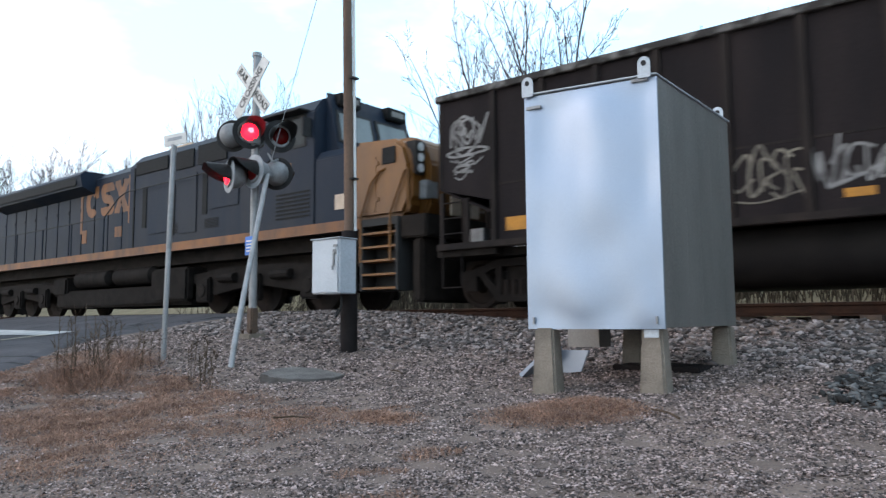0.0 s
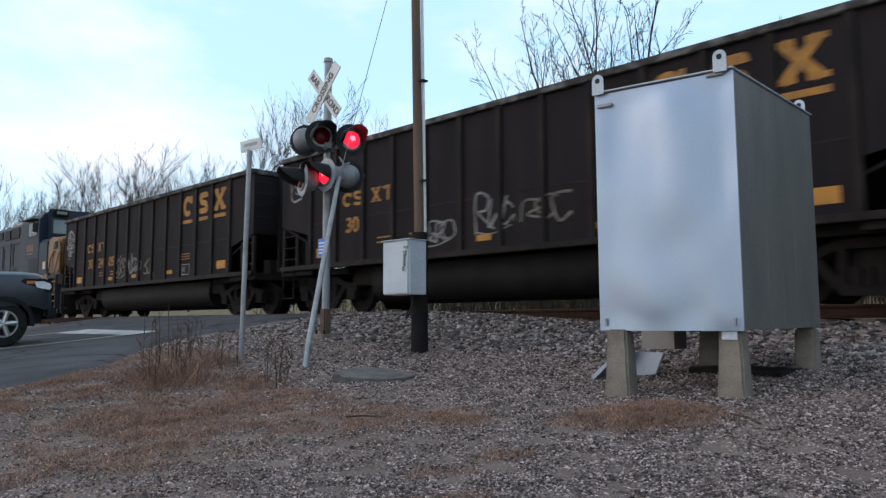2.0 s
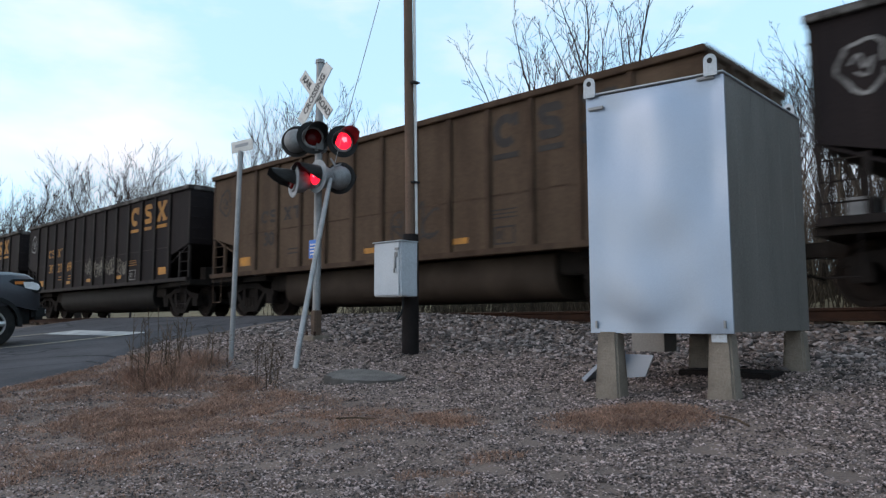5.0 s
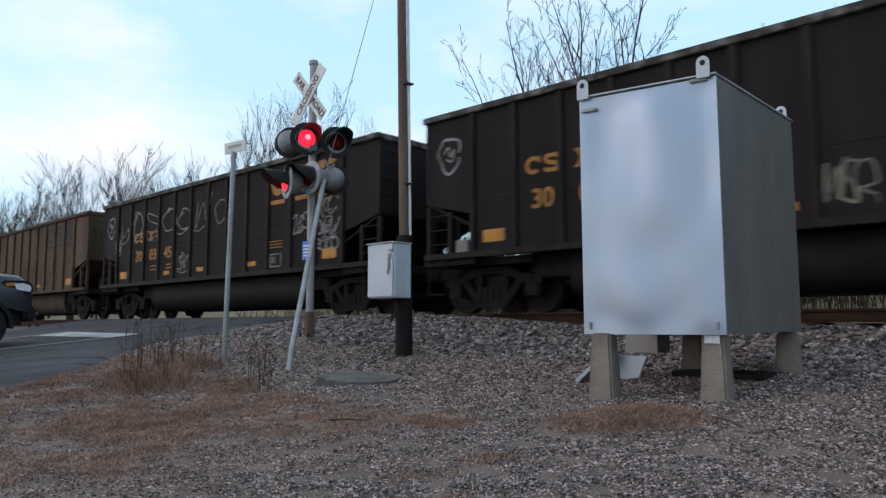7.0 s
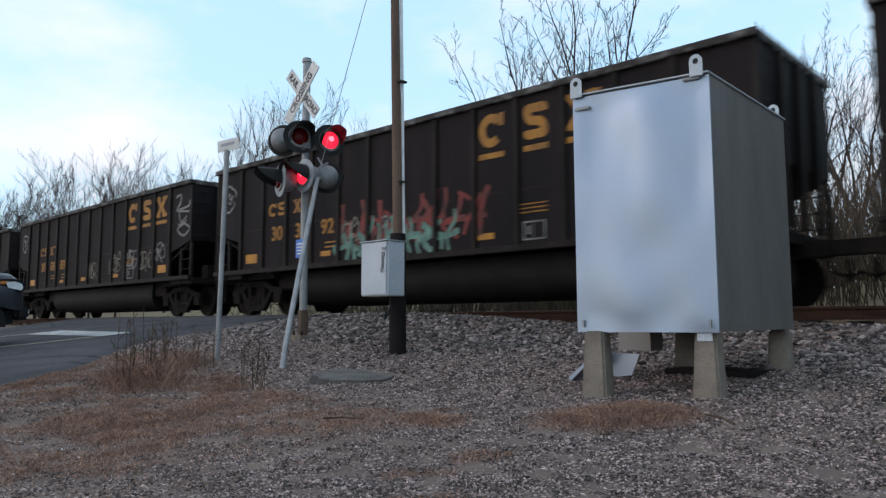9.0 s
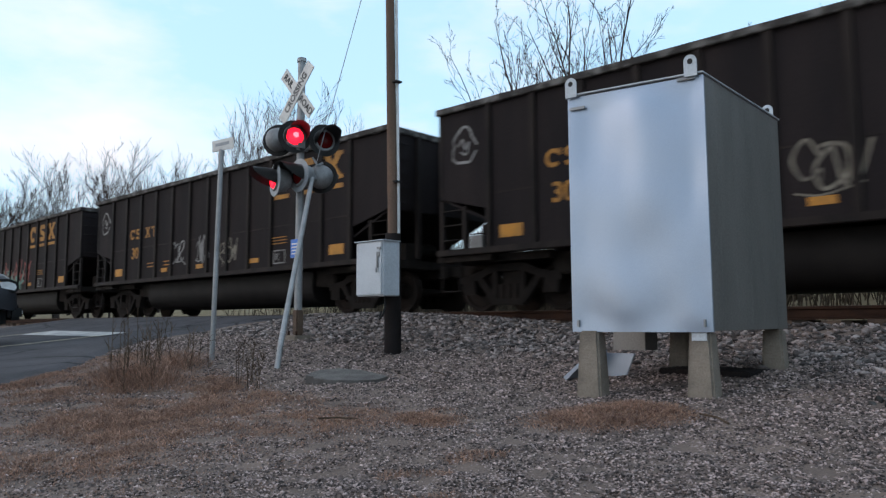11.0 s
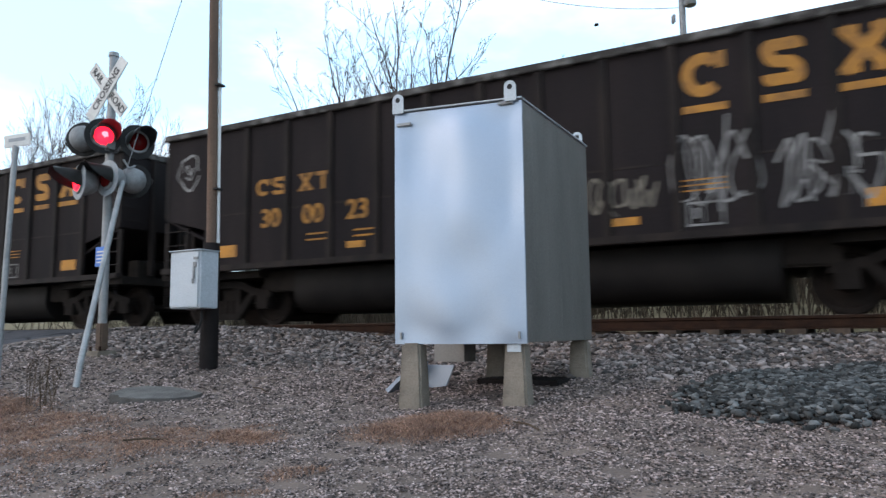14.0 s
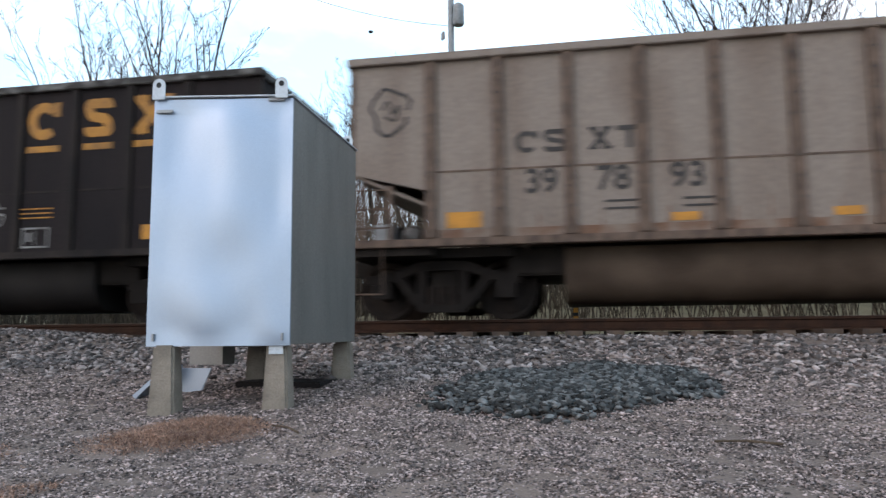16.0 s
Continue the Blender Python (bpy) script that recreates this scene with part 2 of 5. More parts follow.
def slab(bm, pts, y0, y1, plane="xz"):
    """A polygon in a plane, made solid between y0 and y1 along the third axis."""
    def at(p, w):
        return {"xz": (p[0], w, p[1]), "yz": (w, p[0], p[1]), "xy": (p[0], p[1], w)}[plane]
    a = [bm.verts.new(at(p, y0)) for p in pts]
    b = [bm.verts.new(at(p, y1)) for p in pts]
    bm.faces.new(a)
    bm.faces.new(b[::-1])
    for i in range(len(pts)):
        j = (i + 1) % len(pts)
        bm.faces.new((a[j], a[i], b[i], b[j]))


def mesh_of(name, bm, mat, smooth=False):
    bmesh.ops.recalc_face_normals(bm, faces=bm.faces)
    me = bpy.data.meshes.new(name)
    bm.to_mesh(me)
    bm.free()
    me.materials.append(M[mat])
    if smooth:
        me.shade_smooth()
        me.set_sharp_from_angle(angle=radians(40))
    return me


def part(name, bm, mat, parent, label="", bevel=0.0, smooth=False):
    if bevel:
        bmesh.ops.bevel(bm, geom=bm.edges[:], offset=bevel, segments=2, affect="EDGES", clamp_overlap=True)
    ob = new(name, mesh_of(name, bm, mat, smooth))
    ob.parent = parent
    if label:
        ob["label"] = label
    return ob


def again(ob, m):
    """The same part once more under the same parent."""
    c = ob.copy()
    scene.collection.objects.link(c)
    c.matrix_basis = m
    return c


def boxes(name, mat, parent, *dims, label="", bevel=0.0):
    bm = bmesh.new()
    for d in dims:
        cube(bm, *d)
    return part(name, bm, mat, parent, label, bevel)


def each(name, mat, parent, *dims, label="", bevel=0.0):
    for d in dims:
        boxes(name, mat, parent, d, label=label, bevel=bevel)


def rod(name, mat, parent, pts, r, n=8, label=""):
    bm = bmesh.new()
    bent(bm, pts, r, n)
    return part(name, bm, mat, parent, label, smooth=True)


def thing(name, m, label, category, group="", kind=""):
    ob = new(name)
    ob.matrix_basis = m
    return tagged(ob, label, category, group, kind)


def written(name, text, size, mat, parent, m, depth=0.003):
    cu = bpy.data.curves.new(name, "FONT")
    cu.body, cu.size, cu.extrude, cu.align_x, cu.align_y = text, size, depth, "CENTER", "CENTER"
    cu.offset = size * 0.02
    tmp = bpy.data.objects.new("tmp", cu)
    me = bpy.data.meshes.new_from_object(tmp)
    bpy.data.objects.remove(tmp)
    me.materials.append(M[mat])
    ob = new(name, me)
    ob.parent, ob.matrix_basis = parent, m
    return ob


def ribbon(bm, pts, width, y):
    """A painted stroke on a wall that faces -y: pts are (x, z)."""
    left, right = [], []
    for i, p in enumerate(pts):
        a, b = Vector(pts[max(0, i - 1)]), Vector(pts[min(len(pts) - 1, i + 1)])
        d = (b - a).normalized() if (b - a).length > 1e-6 else Vector((1, 0))
        n = Vector((-d.y, d.x)) * width * 0.5
        left.append(bm.verts.new((p[0] + n.x, y, p[1] + n.y)))
        right.append(bm.verts.new((p[0] - n.x, y, p[1] - n.y)))
    for i in range(len(pts) - 1):
        bm.faces.new((left[i], right[i], right[i + 1], left[i + 1]))


def smoothstep(a, b, x):
    k = min(1.0, max(0.0, (x - a) / (b - a)))
    return k * k * (3 - 2 * k)


# ---- ground ----
def verge(y):
    return float(np.interp(y, [-700, -60, 0, 5.53, 7, 8.4, 9.7, 13.05, 14.4, 17, 26, 60, 700], [-9, -4, -1.04, -0.6, -0.47, -0.33, -0.08, -0.08, -0.4, -0.2, 1.5, 4.0, 12]))


def roadway(y):
    return float(np.interp(y, [-700, -60, 0, 3.9, 6.5, 9.3, 13.5, 26, 60, 700], [-9, -5, -0.78, -0.5, -0.25, 0.15, 0.15, -0.2, 1.5, 9]))


def ground_z(x, y):
    k = smoothstep(-5.5, -10.5, x) * (1 - smoothstep(-25.5, -31, x))
    return verge(y) * (1 - k) + roadway(y) * k


def road_edge(y):
    return float(np.interp(y, [-60, -6, 0, 2.2, 2.87, 3.76, 4.9, 5.73, 6.65, 9.2, 14, 60], [-8, -7.6, -8.2, -8.7, -9.0, -9.75, -11.4, -12.4, -13.0, -12.8, -13.2, -15]))


def axis(fine0, fine1, step, far):
    inner = list(np.arange(fine0, fine1 + 1e-6, step))
    outer = [3, 7, 14, 28, 60, 130, 300, far]
    return [fine0 - o for o in outer[::-1]] + inner + [fine1 + o for o in outer]


def sheet(name, xs, ys, height, mat, kind="structure", label="", category=""):
    verts = [(x, y, height(x, y)) for y in ys for x in xs]
    w = len(xs)
    faces = [(j * w + i, j * w + i + 1, (j + 1) * w + i + 1, (j + 1) * w + i) for j in range(len(ys) - 1) for i in range(w - 1)]
    me = bpy.data.meshes.new(name)
    me.from_pydata(verts, [], faces)
    me.materials.append(M[mat])
    me.shade_smooth()
    return tagged(new(name, me), label, category, kind=kind)


def bumpy(x, y):
    z = ground_z(x, y)
    if -16 < x < 9 and -2 < y < 14.5:
        z += 0.025 * noise.noise((x * 1.3, y * 1.3, 0)) + 0.012 * noise.noise((x * 5, y * 5, 3))
    if road_edge(y) - 15 < x < road_edge(y) + 0.05 and abs(y) < 59:
        z -= 0.12
    if y > 17:
        z += 0.25 * noise.noise((x * 0.2, y * 0.2, 9))
    return z


ground = sheet("ground", axis(-34, 12, 0.2, 700), axis(-3, 18, 0.2, 700), bumpy, "gravel", label="grey gravel verge with dirt and dry grass beside the railway", category="ground")
ground.data.materials.append(M["field"])
for p in ground.data.polygons:
    if p.center.y > 14.2 or p.center.x < -34 or p.center.x > 40 or p.center.y < -12:
        p.material_index = 1

# the road with its lines
ys = list(np.arange(-60, 60.1, 0.4))
road_me = bpy.data.meshes.new("road")
cols = [0, 0.3, 1.0, 2.2, 4, 6, 9, 12]
rv = []
for y in ys:
    e = road_edge(y) + 0.12 * noise.noise((y * 1.7, 0, 0)) + 0.05 * noise.noise((y * 6, 0, 0))
    for k, c in enumerate(cols):
        x = e - c * (e + 24.6) / 12
        rv.append((x, y, ground_z(x, y) + (-0.05 if k == 0 else 0.012)))
w = len(cols)
road_me.from_pydata(rv, [], [(j * w + i + 1, j * w + i, (j + 1) * w + i, (j + 1) * w + i + 1) for j in range(len(ys) - 1) for i in range(w - 1)])
road_me.materials.append(M["asphalt"])
road = tagged(new("road", road_me), "worn grey asphalt road that rises to the level crossing", "road", kind="structure")


def strip(name, mat, pts_a, pts_b, label):
    """A painted band between two lines on the road."""
    n = 24
    verts = []
    for (a0, a1) in ((pts_a[0], pts_a[1]), (pts_b[0], pts_b[1])):
        for i in range(n):
            x = a0[0] + (a1[0] - a0[0]) * i / (n - 1)
            y = a0[1] + (a1[1] - a0[1]) * i / (n - 1)
            verts.append((x, y, ground_z(x, y) + 0.026))
    me = bpy.data.meshes.new(name)
    me.from_pydata(verts, [], [(i, i + 1, n + i + 1, n + i) for i in range(n - 1)])
    me.materials.append(M[mat])
    ob = new(name, me)
    ob.parent = road
    ob["label"] = label
    return ob


strip("stop_line", "line_white", ((-15.0, 6.15), (-19.3, 6.1)), ((-15.0, 6.75), (-19.3, 6.85)), "worn white stop line")
strip("edge_line", "line_yellow", ((-14.0, -30), (-15.1, 6.6)), ((-14.14, -30), (-15.24, 6.6)), "faded yellowish edge line")
strip("centre_line", "line_yellow", ((-19.5, -30), (-19.35, 6.6)), ((-19.66, -30), (-19.5, 6.6)), "faded yellow centre line")

# ---- track ----
TRACK_Y, RAIL_Z = 11.375, 0.19
track = thing("railway_track", pose(0, TRACK_Y, RAIL_Z), "rusty steel railway track on dark timber ties in ballast", "track", kind="structure")
prof = [(-0.075, -0.18), (0.075, -0.18), (0.075, -0.165), (0.012, -0.14), (0.012, -0.05), (0.036, -0.04), (0.036, -0.004), (-0.036, -0.004), (-0.036, -0.04), (-0.012, -0.05), (-0.012, -0.14), (-0.075, -0.165)]
for s in (-0.755, 0.755):
    bm = bmesh.new()
    slab(bm, [(s + a, b) for a, b in prof], -120, 80, "yz")
    rail = part("rail", bm, "steel", track)
    boxes("rail_head", "bright_steel", rail, (-120, 80, s - 0.028, s + 0.028, -0.0035, 0.0), label="polished running surface")
bm = bmesh.new()
cube(bm, -0.115, 0.115, -1.3, 1.3, -0.34, -0.182)
tie_me = mesh_of("tie", bm, "tie")
rng = random.Random(4)
for i in range(150):
    x = -62 + i * 0.52
    if -25.5 < x < -12.4:
        continue
    t = new("tie", tie_me)
    t.parent = track
    t.matrix_basis = pose(x + rng.uniform(-0.03, 0.03), rng.uniform(-0.05, 0.05), rng.uniform(-0.01, 0.012), 0, 0, rng.uniform(-1.5, 1.5))
# asphalt between the rails at the crossing
crossing = tagged(boxes("crossing_panel", "asphalt", None, (-24.6, -12.8, TRACK_Y - 0.66, TRACK_Y + 0.66, 0.1, 0.175), bevel=0.01), "grey asphalt crossing panel between the rails", "crossing", kind="structure")


# ---- coal hopper cars ----
LENGTH = 13.84
RIBS = [1.2 + 0.9533 * i for i in range(13)]


def truck(parent, x):
    """A two-axle freight truck: side frames, bolster, springs, wheelsets."""
    for s in (-1, 1):
        y0, y1 = sorted((s * 1.0, s * 1.12))
        bm = bmesh.new()
        slab(bm, [(x - 1.10, 0.62), (x - 0.66, 0.70), (x - 0.36, 0.83), (x + 0.36, 0.83), (x + 0.66, 0.70), (x + 1.10, 0.62), (x + 1.10, 0.50), (x + 0.64, 0.57), (x + 0.34, 0.70), (x - 0.34, 0.70), (x - 0.64, 0.57), (x - 1.10, 0.50)], y0, y1)
        for k in (-1, 1):
            slab(bm, [(x + k * 0.74, 0.60), (x + k * 0.60, 0.62), (x + k * 0.27, 0.25), (x + k * 0.27, 0.12), (x + k * 0.36, 0.14)], y0, y1)
            cube(bm, *sorted((x + k * 0.24, x + k * 0.36)), y0, y1, 0.2, 0.75)
            cube(bm, *sorted((x + k * 0.76, x + k * 1.04)), y0, y1 + 0.02, 0.30, 0.56)
        cube(bm, x - 0.33, x + 0.33, y0, y1, 0.10, 0.22)
        frame_ob = part("side_frame", bm, "gear", parent)
        for k in (-0.15, 0, 0.15):
            bm = bmesh.new()
            lathe(bm, [(0.21, 0.065), (0.47, 0.065)], (x + k, s * 1.08, 0), "z", 8)
            part("spring", bm, "wheel", frame_ob)
    boxes("bolster", "under", parent, (x - 0.2, x + 0.2, -1.0, 1.0, 0.45, 0.85))
    for k in (-0.89, 0.89):
        bm = bmesh.new()
        tube(bm, (x + k, -1.08, 0.43), (x + k, 1.08, 0.43), 0.08, n=8)
        for s in (-1, 1):
            lathe(bm, [(s * 0.68, 0.455), (s * 0.71, 0.455), (s * 0.715, 0.43), (s * 0.80, 0.43), (s * 0.80, 0.36), (s * 0.76, 0.33), (s * 0.76, 0.16), (s * 0.84, 0.13)], (x + k, 0, 0.43), "y", 22)
        part("wheelset", bm, "wheel", parent, smooth=True)


def hopper(label, body, rib, tub, seed):
    """An open coal car: ribbed sides, sloped ends over open end bays, a tub between the trucks."""
    rng = random.Random(seed)
    wide = 0.078 if body == "tan" else 0.052
    car = thing("coal_hopper_car", pose(0, TRACK_Y, RAIL_Z), label, "rail car", "coal cars of the train")
    for s in (-1, 1):
        y0, y1 = sorted((s * 1.49, s * 1.515))
        bm = bmesh.new()
        slab(bm, [(0.02, 2.06), (1.15, 1.78), (1.15, 1.04), (LENGTH - 1.15, 1.04), (LENGTH - 1.15, 1.78), (LENGTH - 0.02, 2.06), (LENGTH - 0.02, 3.66), (0.02, 3.66)], y0, y1)
        side = part("side_panel", bm, body, car)
        y0, y1 = sorted((s * 1.50, s * 1.575))
        for x in RIBS:
            boxes("rib", rib, side, (x - wide, x + wide, y0, y1, 1.02, 3.64), bevel=0.008)
        boxes("side_sill", rib, side, (0.0, LENGTH, *sorted((s * 1.42, s * 1.59)), 0.99, 1.10), label="flanged bottom sill", bevel=0.01)
        boxes("seam", rib, side, (1.2, LENGTH - 1.2, *sorted((s * 1.513, s * 1.521)), 2.02, 2.05))
        boxes("rivet_strip", rib, side, (0.02, 0.09, *sorted((s * 1.513, s * 1.53)), 2.1, 3.64))
        boxes("rivet_strip", rib, side, (LENGTH - 0.09, LENGTH - 0.02, *sorted((s * 1.513, s * 1.53)), 2.1, 3.64))
        boxes("top_chord", "rim" if body == "car" else body if body == "tan" else rib, side, (-0.02, LENGTH + 0.02, *sorted((s * 1.46, s * 1.60)), 3.62, 3.735), label="worn steel top rim", bevel=0.012)
    for e, d in ((0.0, 1), (LENGTH, -1)):
        bm = bmesh.new()
        x0, x1 = sorted((e + 0.02 * d, e + 0.05 * d))
        cube(bm, x0, x1, -1.49, 1.49, 2.06, 3.64)
        slab(bm, [(e + 0.04 * d, 2.08), (e + 2.5 * d, 1.0), (e + 2.5 * d, 0.96), (e + 0.04 * d, 2.04)], -1.48, 1.48)
        end = part("end_sheet", bm, body, car, "end wall with sloped floor sheet")
        boxes("end_chord", "rim" if body == "car" else body if body == "tan" else rib, end, (*sorted((e - 0.03 * d, e + 0.09 * d)), -1.46, 1.46, 3.60, 3.73), bevel=0.012)
        for y in (-0.75, 0.0, 0.75):
            boxes("end_post", rib, end, (*sorted((e - 0.06 * d, e + 0.02 * d)), y - 0.05, y + 0.05, 1.1, 3.6))
        # the inner box is added to keep the gap above the truck dark
        boxes("end_platform", "under", car, (*sorted((e - 0.05 * d, e + 1.2 * d)), -1.5, 1.5, 0.88, 1.04), (*sorted((e + 1.0 * d, e + 2.3 * d)), -1.3, 1.3, 0.86, 0.99))
        for s in (-1, 1):
            bm = bmesh.new()
            for xx in (0.05, 0.60):
                cube(bm, *sorted((e + xx * d - 0.035, e + xx * d + 0.035)), *sorted((s * 1.44, s * 1.51)), 1.04, 2.02 - 0.24 * xx)
            part("corner_post", bm, rib, end)
            for z in (1.28, 1.55, 1.82):
                rod("grab_iron", rib, end, [(e + 0.05 * d, s * 1.50, z), (e + 0.6 * d, s * 1.50, z)], 0.012, 6)
            for z in (2.2, 2.5, 2.8, 3.1, 3.4):
                rod("grab_iron", rib, end, [(e - 0.03 * d, s * 1.45, z), (e - 0.03 * d, s * 1.0, z)], 0.011, 6)
            rod("sill_step", rib, end, [(e + 0.08 * d, s * 1.52, 1.0), (e + 0.08 * d, s * 1.52, 0.35), (e + 0.5 * d, s * 1.52, 0.35), (e + 0.5 * d, s * 1.52, 1.0)], 0.012, 6)
        bm = bmesh.new()
        cube(bm, *sorted((e + 1.6 * d, e - 0.35 * d)), -0.16, 0.16, 0.70, 0.95)
        cube(bm, *sorted((e - 0.3 * d, e - 0.70 * d)), -0.11, 0.11, 0.72, 0.94)
        cube(bm, *sorted((e - 0.45 * d, e - 0.52 * d)), 0.3, 0.34, 0.35, 0.7)
        part("coupler", bm, "under", car, "rusty knuckle coupler", bevel=0.02)
        rod("brake_hose", "under", car, [(e - 0.1 * d, 0.3, 0.8), (e - 0.3 * d, 0.32, 0.5), (e - 0.5 * d, 0.3, 0.42), (e - 0.66 * d, 0.2, 0.5)], 0.025, 6)
        lathe_bm = bmesh.new()
        lathe(lathe_bm, [(-0.45, 0.10), (-0.4, 0.15), (0.1, 0.15), (0.15, 0.10)], (e + 0.62 * d, 0.2, 1.35), "y", 12)
        cube(lathe_bm, e + 0.35 * d - 0.15, e + 0.35 * d + 0.15, -0.9, -0.45, 1.04, 1.42)
        part("brake_cylinder", lathe_bm, "grey_cast" if e == 0 else "under", car)
        truck(car, e + 1.27 * d)
    bm = bmesh.new()
    arc = [(1.16, 0.97), (1.19, 0.72)] + [(0.80 + 0.39 * math.cos(radians(a)), 0.60 + 0.39 * math.sin(radians(a))) for a in range(0, -91, -18)]
    outline = [(-y, z) for y, z in arc] + [(y, z) for y, z in arc[::-1]]
    slab(bm, outline, 3.0, LENGTH - 2.9, "yz")
    # dark blocks added to shut out the bright view between truck and tub
    each("hopper_chute", "under", car, (2.2, 3.02, -1.1, 1.1, 0.60, 1.0), (LENGTH - 2.92, LENGTH - 2.2, -1.1, 1.1, 0.60, 1.0), bevel=0.03)
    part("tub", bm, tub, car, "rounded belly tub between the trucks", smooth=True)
    return car


def coal_for(car, seed, height):
    rng = random.Random(seed)
    bm = bmesh.new()
    nx, ny = 46, 14
    g = []
    for i in range(nx + 1):
        row = []
        for j in range(ny + 1):
            u, v = i / nx, j / ny
            e = min(1, min(u, 1 - u) * 5.5) * min(1, min(v, 1 - v) * 2.6)
            z = 3.45 + (height + 0.18) * e ** 0.7 + 0.10 * noise.noise((u * 7 + seed, v * 3, seed)) * e + 0.03 * noise.noise((u * 40, v * 12, seed))
            row.append(bm.verts.new((0.08 + u * (LENGTH - 0.16), -1.46 + v * 2.92, z)))
        g.append(row)
    for i in range(nx):
        for j in range(ny):
            bm.faces.new((g[i][j], g[i + 1][j], g[i + 1][j + 1], g[i][j + 1]))
    return part("coal_load", bm, "coal", car, "heaped black coal")


FACE = -1.52


def curve_through(pts, steps=6):
    """A smooth line through a few points."""
    ext = [pts[0]] + list(pts) + [pts[-1]]
    out = []
    for a, b, c, d in zip(ext, ext[1:], ext[2:], ext[3:]):
        for i in range(steps):
            u = i / steps
            out.append(tuple(0.5 * (2 * q + (r - p) * u + (2 * p - 5 * q + 4 * r - w) * u * u + (3 * q - p - 3 * r + w) * u ** 3) for p, q, r, w in zip(a, b, c, d)))
    return out + [tuple(pts[-1])]


def mark_shape(bm, shape, x, z, wd, ht, stroke, y):
    """One painted emblem shape in a box: an open arc, a double bend, a serifed cross or a barred post."""
    h = stroke / 2

    def line(pts, width=stroke, dy=0.0):
        ribbon(bm, [(x + a * wd, z + b * ht) for a, b in pts], width, y + dy)
    hx, hz = h / wd, h / ht
    if shape == "arc":
        line([(0.5 + (0.5 - hx) * math.cos(radians(a)), 0.5 + (0.5 - hz) * math.sin(radians(a))) for a in range(38, 323, 12)])
        line([(1 - hx * 0.7, 0.60), (1 - hx * 0.7, 0.98)], stroke * 0.7, -0.001)
    elif shape == "bend":
        line(curve_through([(1 - hx, 0.74), (0.80, 1 - hz), (0.5, 1 - hz), (0.2, 1 - hz), (hx, 0.74), (0.3, 0.54), (0.7, 0.46), (1 - hx, 0.26), (0.8, hz), (0.5, hz), (0.2, hz), (hx, 0.26)], 4))
    elif shape == "cross":
        line([(0.16, 0.04), (0.84, 0.96)])
        line([(0.16, 0.96), (0.84, 0.04)], stroke, -0.001)
        for k, b in enumerate((hz * 0.55, 1 - hz * 0.55)):
            line([(0, b), (0.40, b)], stroke * 0.55, -0.002)
            line([(0.60, b), (1, b)], stroke * 0.55, -0.002)
    else:
        line([(0.5, 0), (0.5, 1)])
        line([(0, 1 - hz), (1, 1 - hz)], stroke, -0.001)


def panel_shapes(car, dark, number, seed, shift=0.0):
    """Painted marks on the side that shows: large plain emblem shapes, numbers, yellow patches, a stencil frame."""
    rng = random.Random(seed)
    ink = "letter" if dark else "dark_letter"
    y0, y1 = FACE - 0.004, FACE
    for shape, x, wd in (("arc", 9.89, 0.56), ("bend", 10.88, 0.50), ("cross", 11.69, 0.70)):
        bm = bmesh.new()
        mark_shape(bm, shape, x, 2.86, wd, 0.60, 0.155, FACE - 0.003)
        cube(bm, x, x + wd, y0, y1, 2.66, 2.76)
        part("emblem", bm, ink, car, "painted emblem shape").location.x = shift
    # the owner's initials stand as small shapes
    z = 2.30 if dark else 2.24
    for shape, x in (("arc", 2.38), ("bend", 2.76), ("cross", 3.36), ("bar", 3.74)):
        bm = bmesh.new()
        mark_shape(bm, shape, x, z, 0.31, 0.31, 0.068, FACE - 0.003)
        part("initial_block", bm, ink, car)
    for txt, x in zip(number, (2.72, 3.67, 4.62)):
        if txt:
            written("painted_number", txt, 0.46, ink, car, pose(x, FACE - 0.002, 1.87 if dark else 1.83, 90))
    for x in (3.55, 4.55):
        for i in range(2):
            boxes("stencil_bar", ink, car, (x, x + 0.45, y0, y1, 1.52 - 0.1 * i, 1.55 - 0.1 * i))
    for x, wd in ((1.42, 0.48), (4.4, 0.34), (6.35, 0.34), (8.9, 0.36), (LENGTH - 1.9, 0.48)):
        boxes("reflector_patch", "yellow", car, (x, x + wd, y0, y1, 1.24, 1.24 + (0.22 if wd > 0.4 else 0.11)))
    bm = bmesh.new()
    x, z = LENGTH - 3.95, 1.16
    for d in ((x, x + 0.46, z, z + 0.03), (x, x + 0.46, z + 0.29, z + 0.32), (x, x + 0.03, z, z + 0.32), (x + 0.43, x + 0.46, z, z + 0.32), (x + 0.2, x + 0.22, z + 0.05, z + 0.27), (x + 0.08, x + 0.15, z + 0.1, z + 0.24)):
        cube(bm, d[0], d[1], y0, y1, d[2], d[3])
    part("stencil_frame", bm, "spray" if dark else "dark_letter", car)
    for i in range(3):
        boxes("stencil_bar", ink, car, (LENGTH - 4.0, LENGTH - 3.45, y0, y1, 1.62 + 0.07 * i, 1.64 + 0.07 * i))


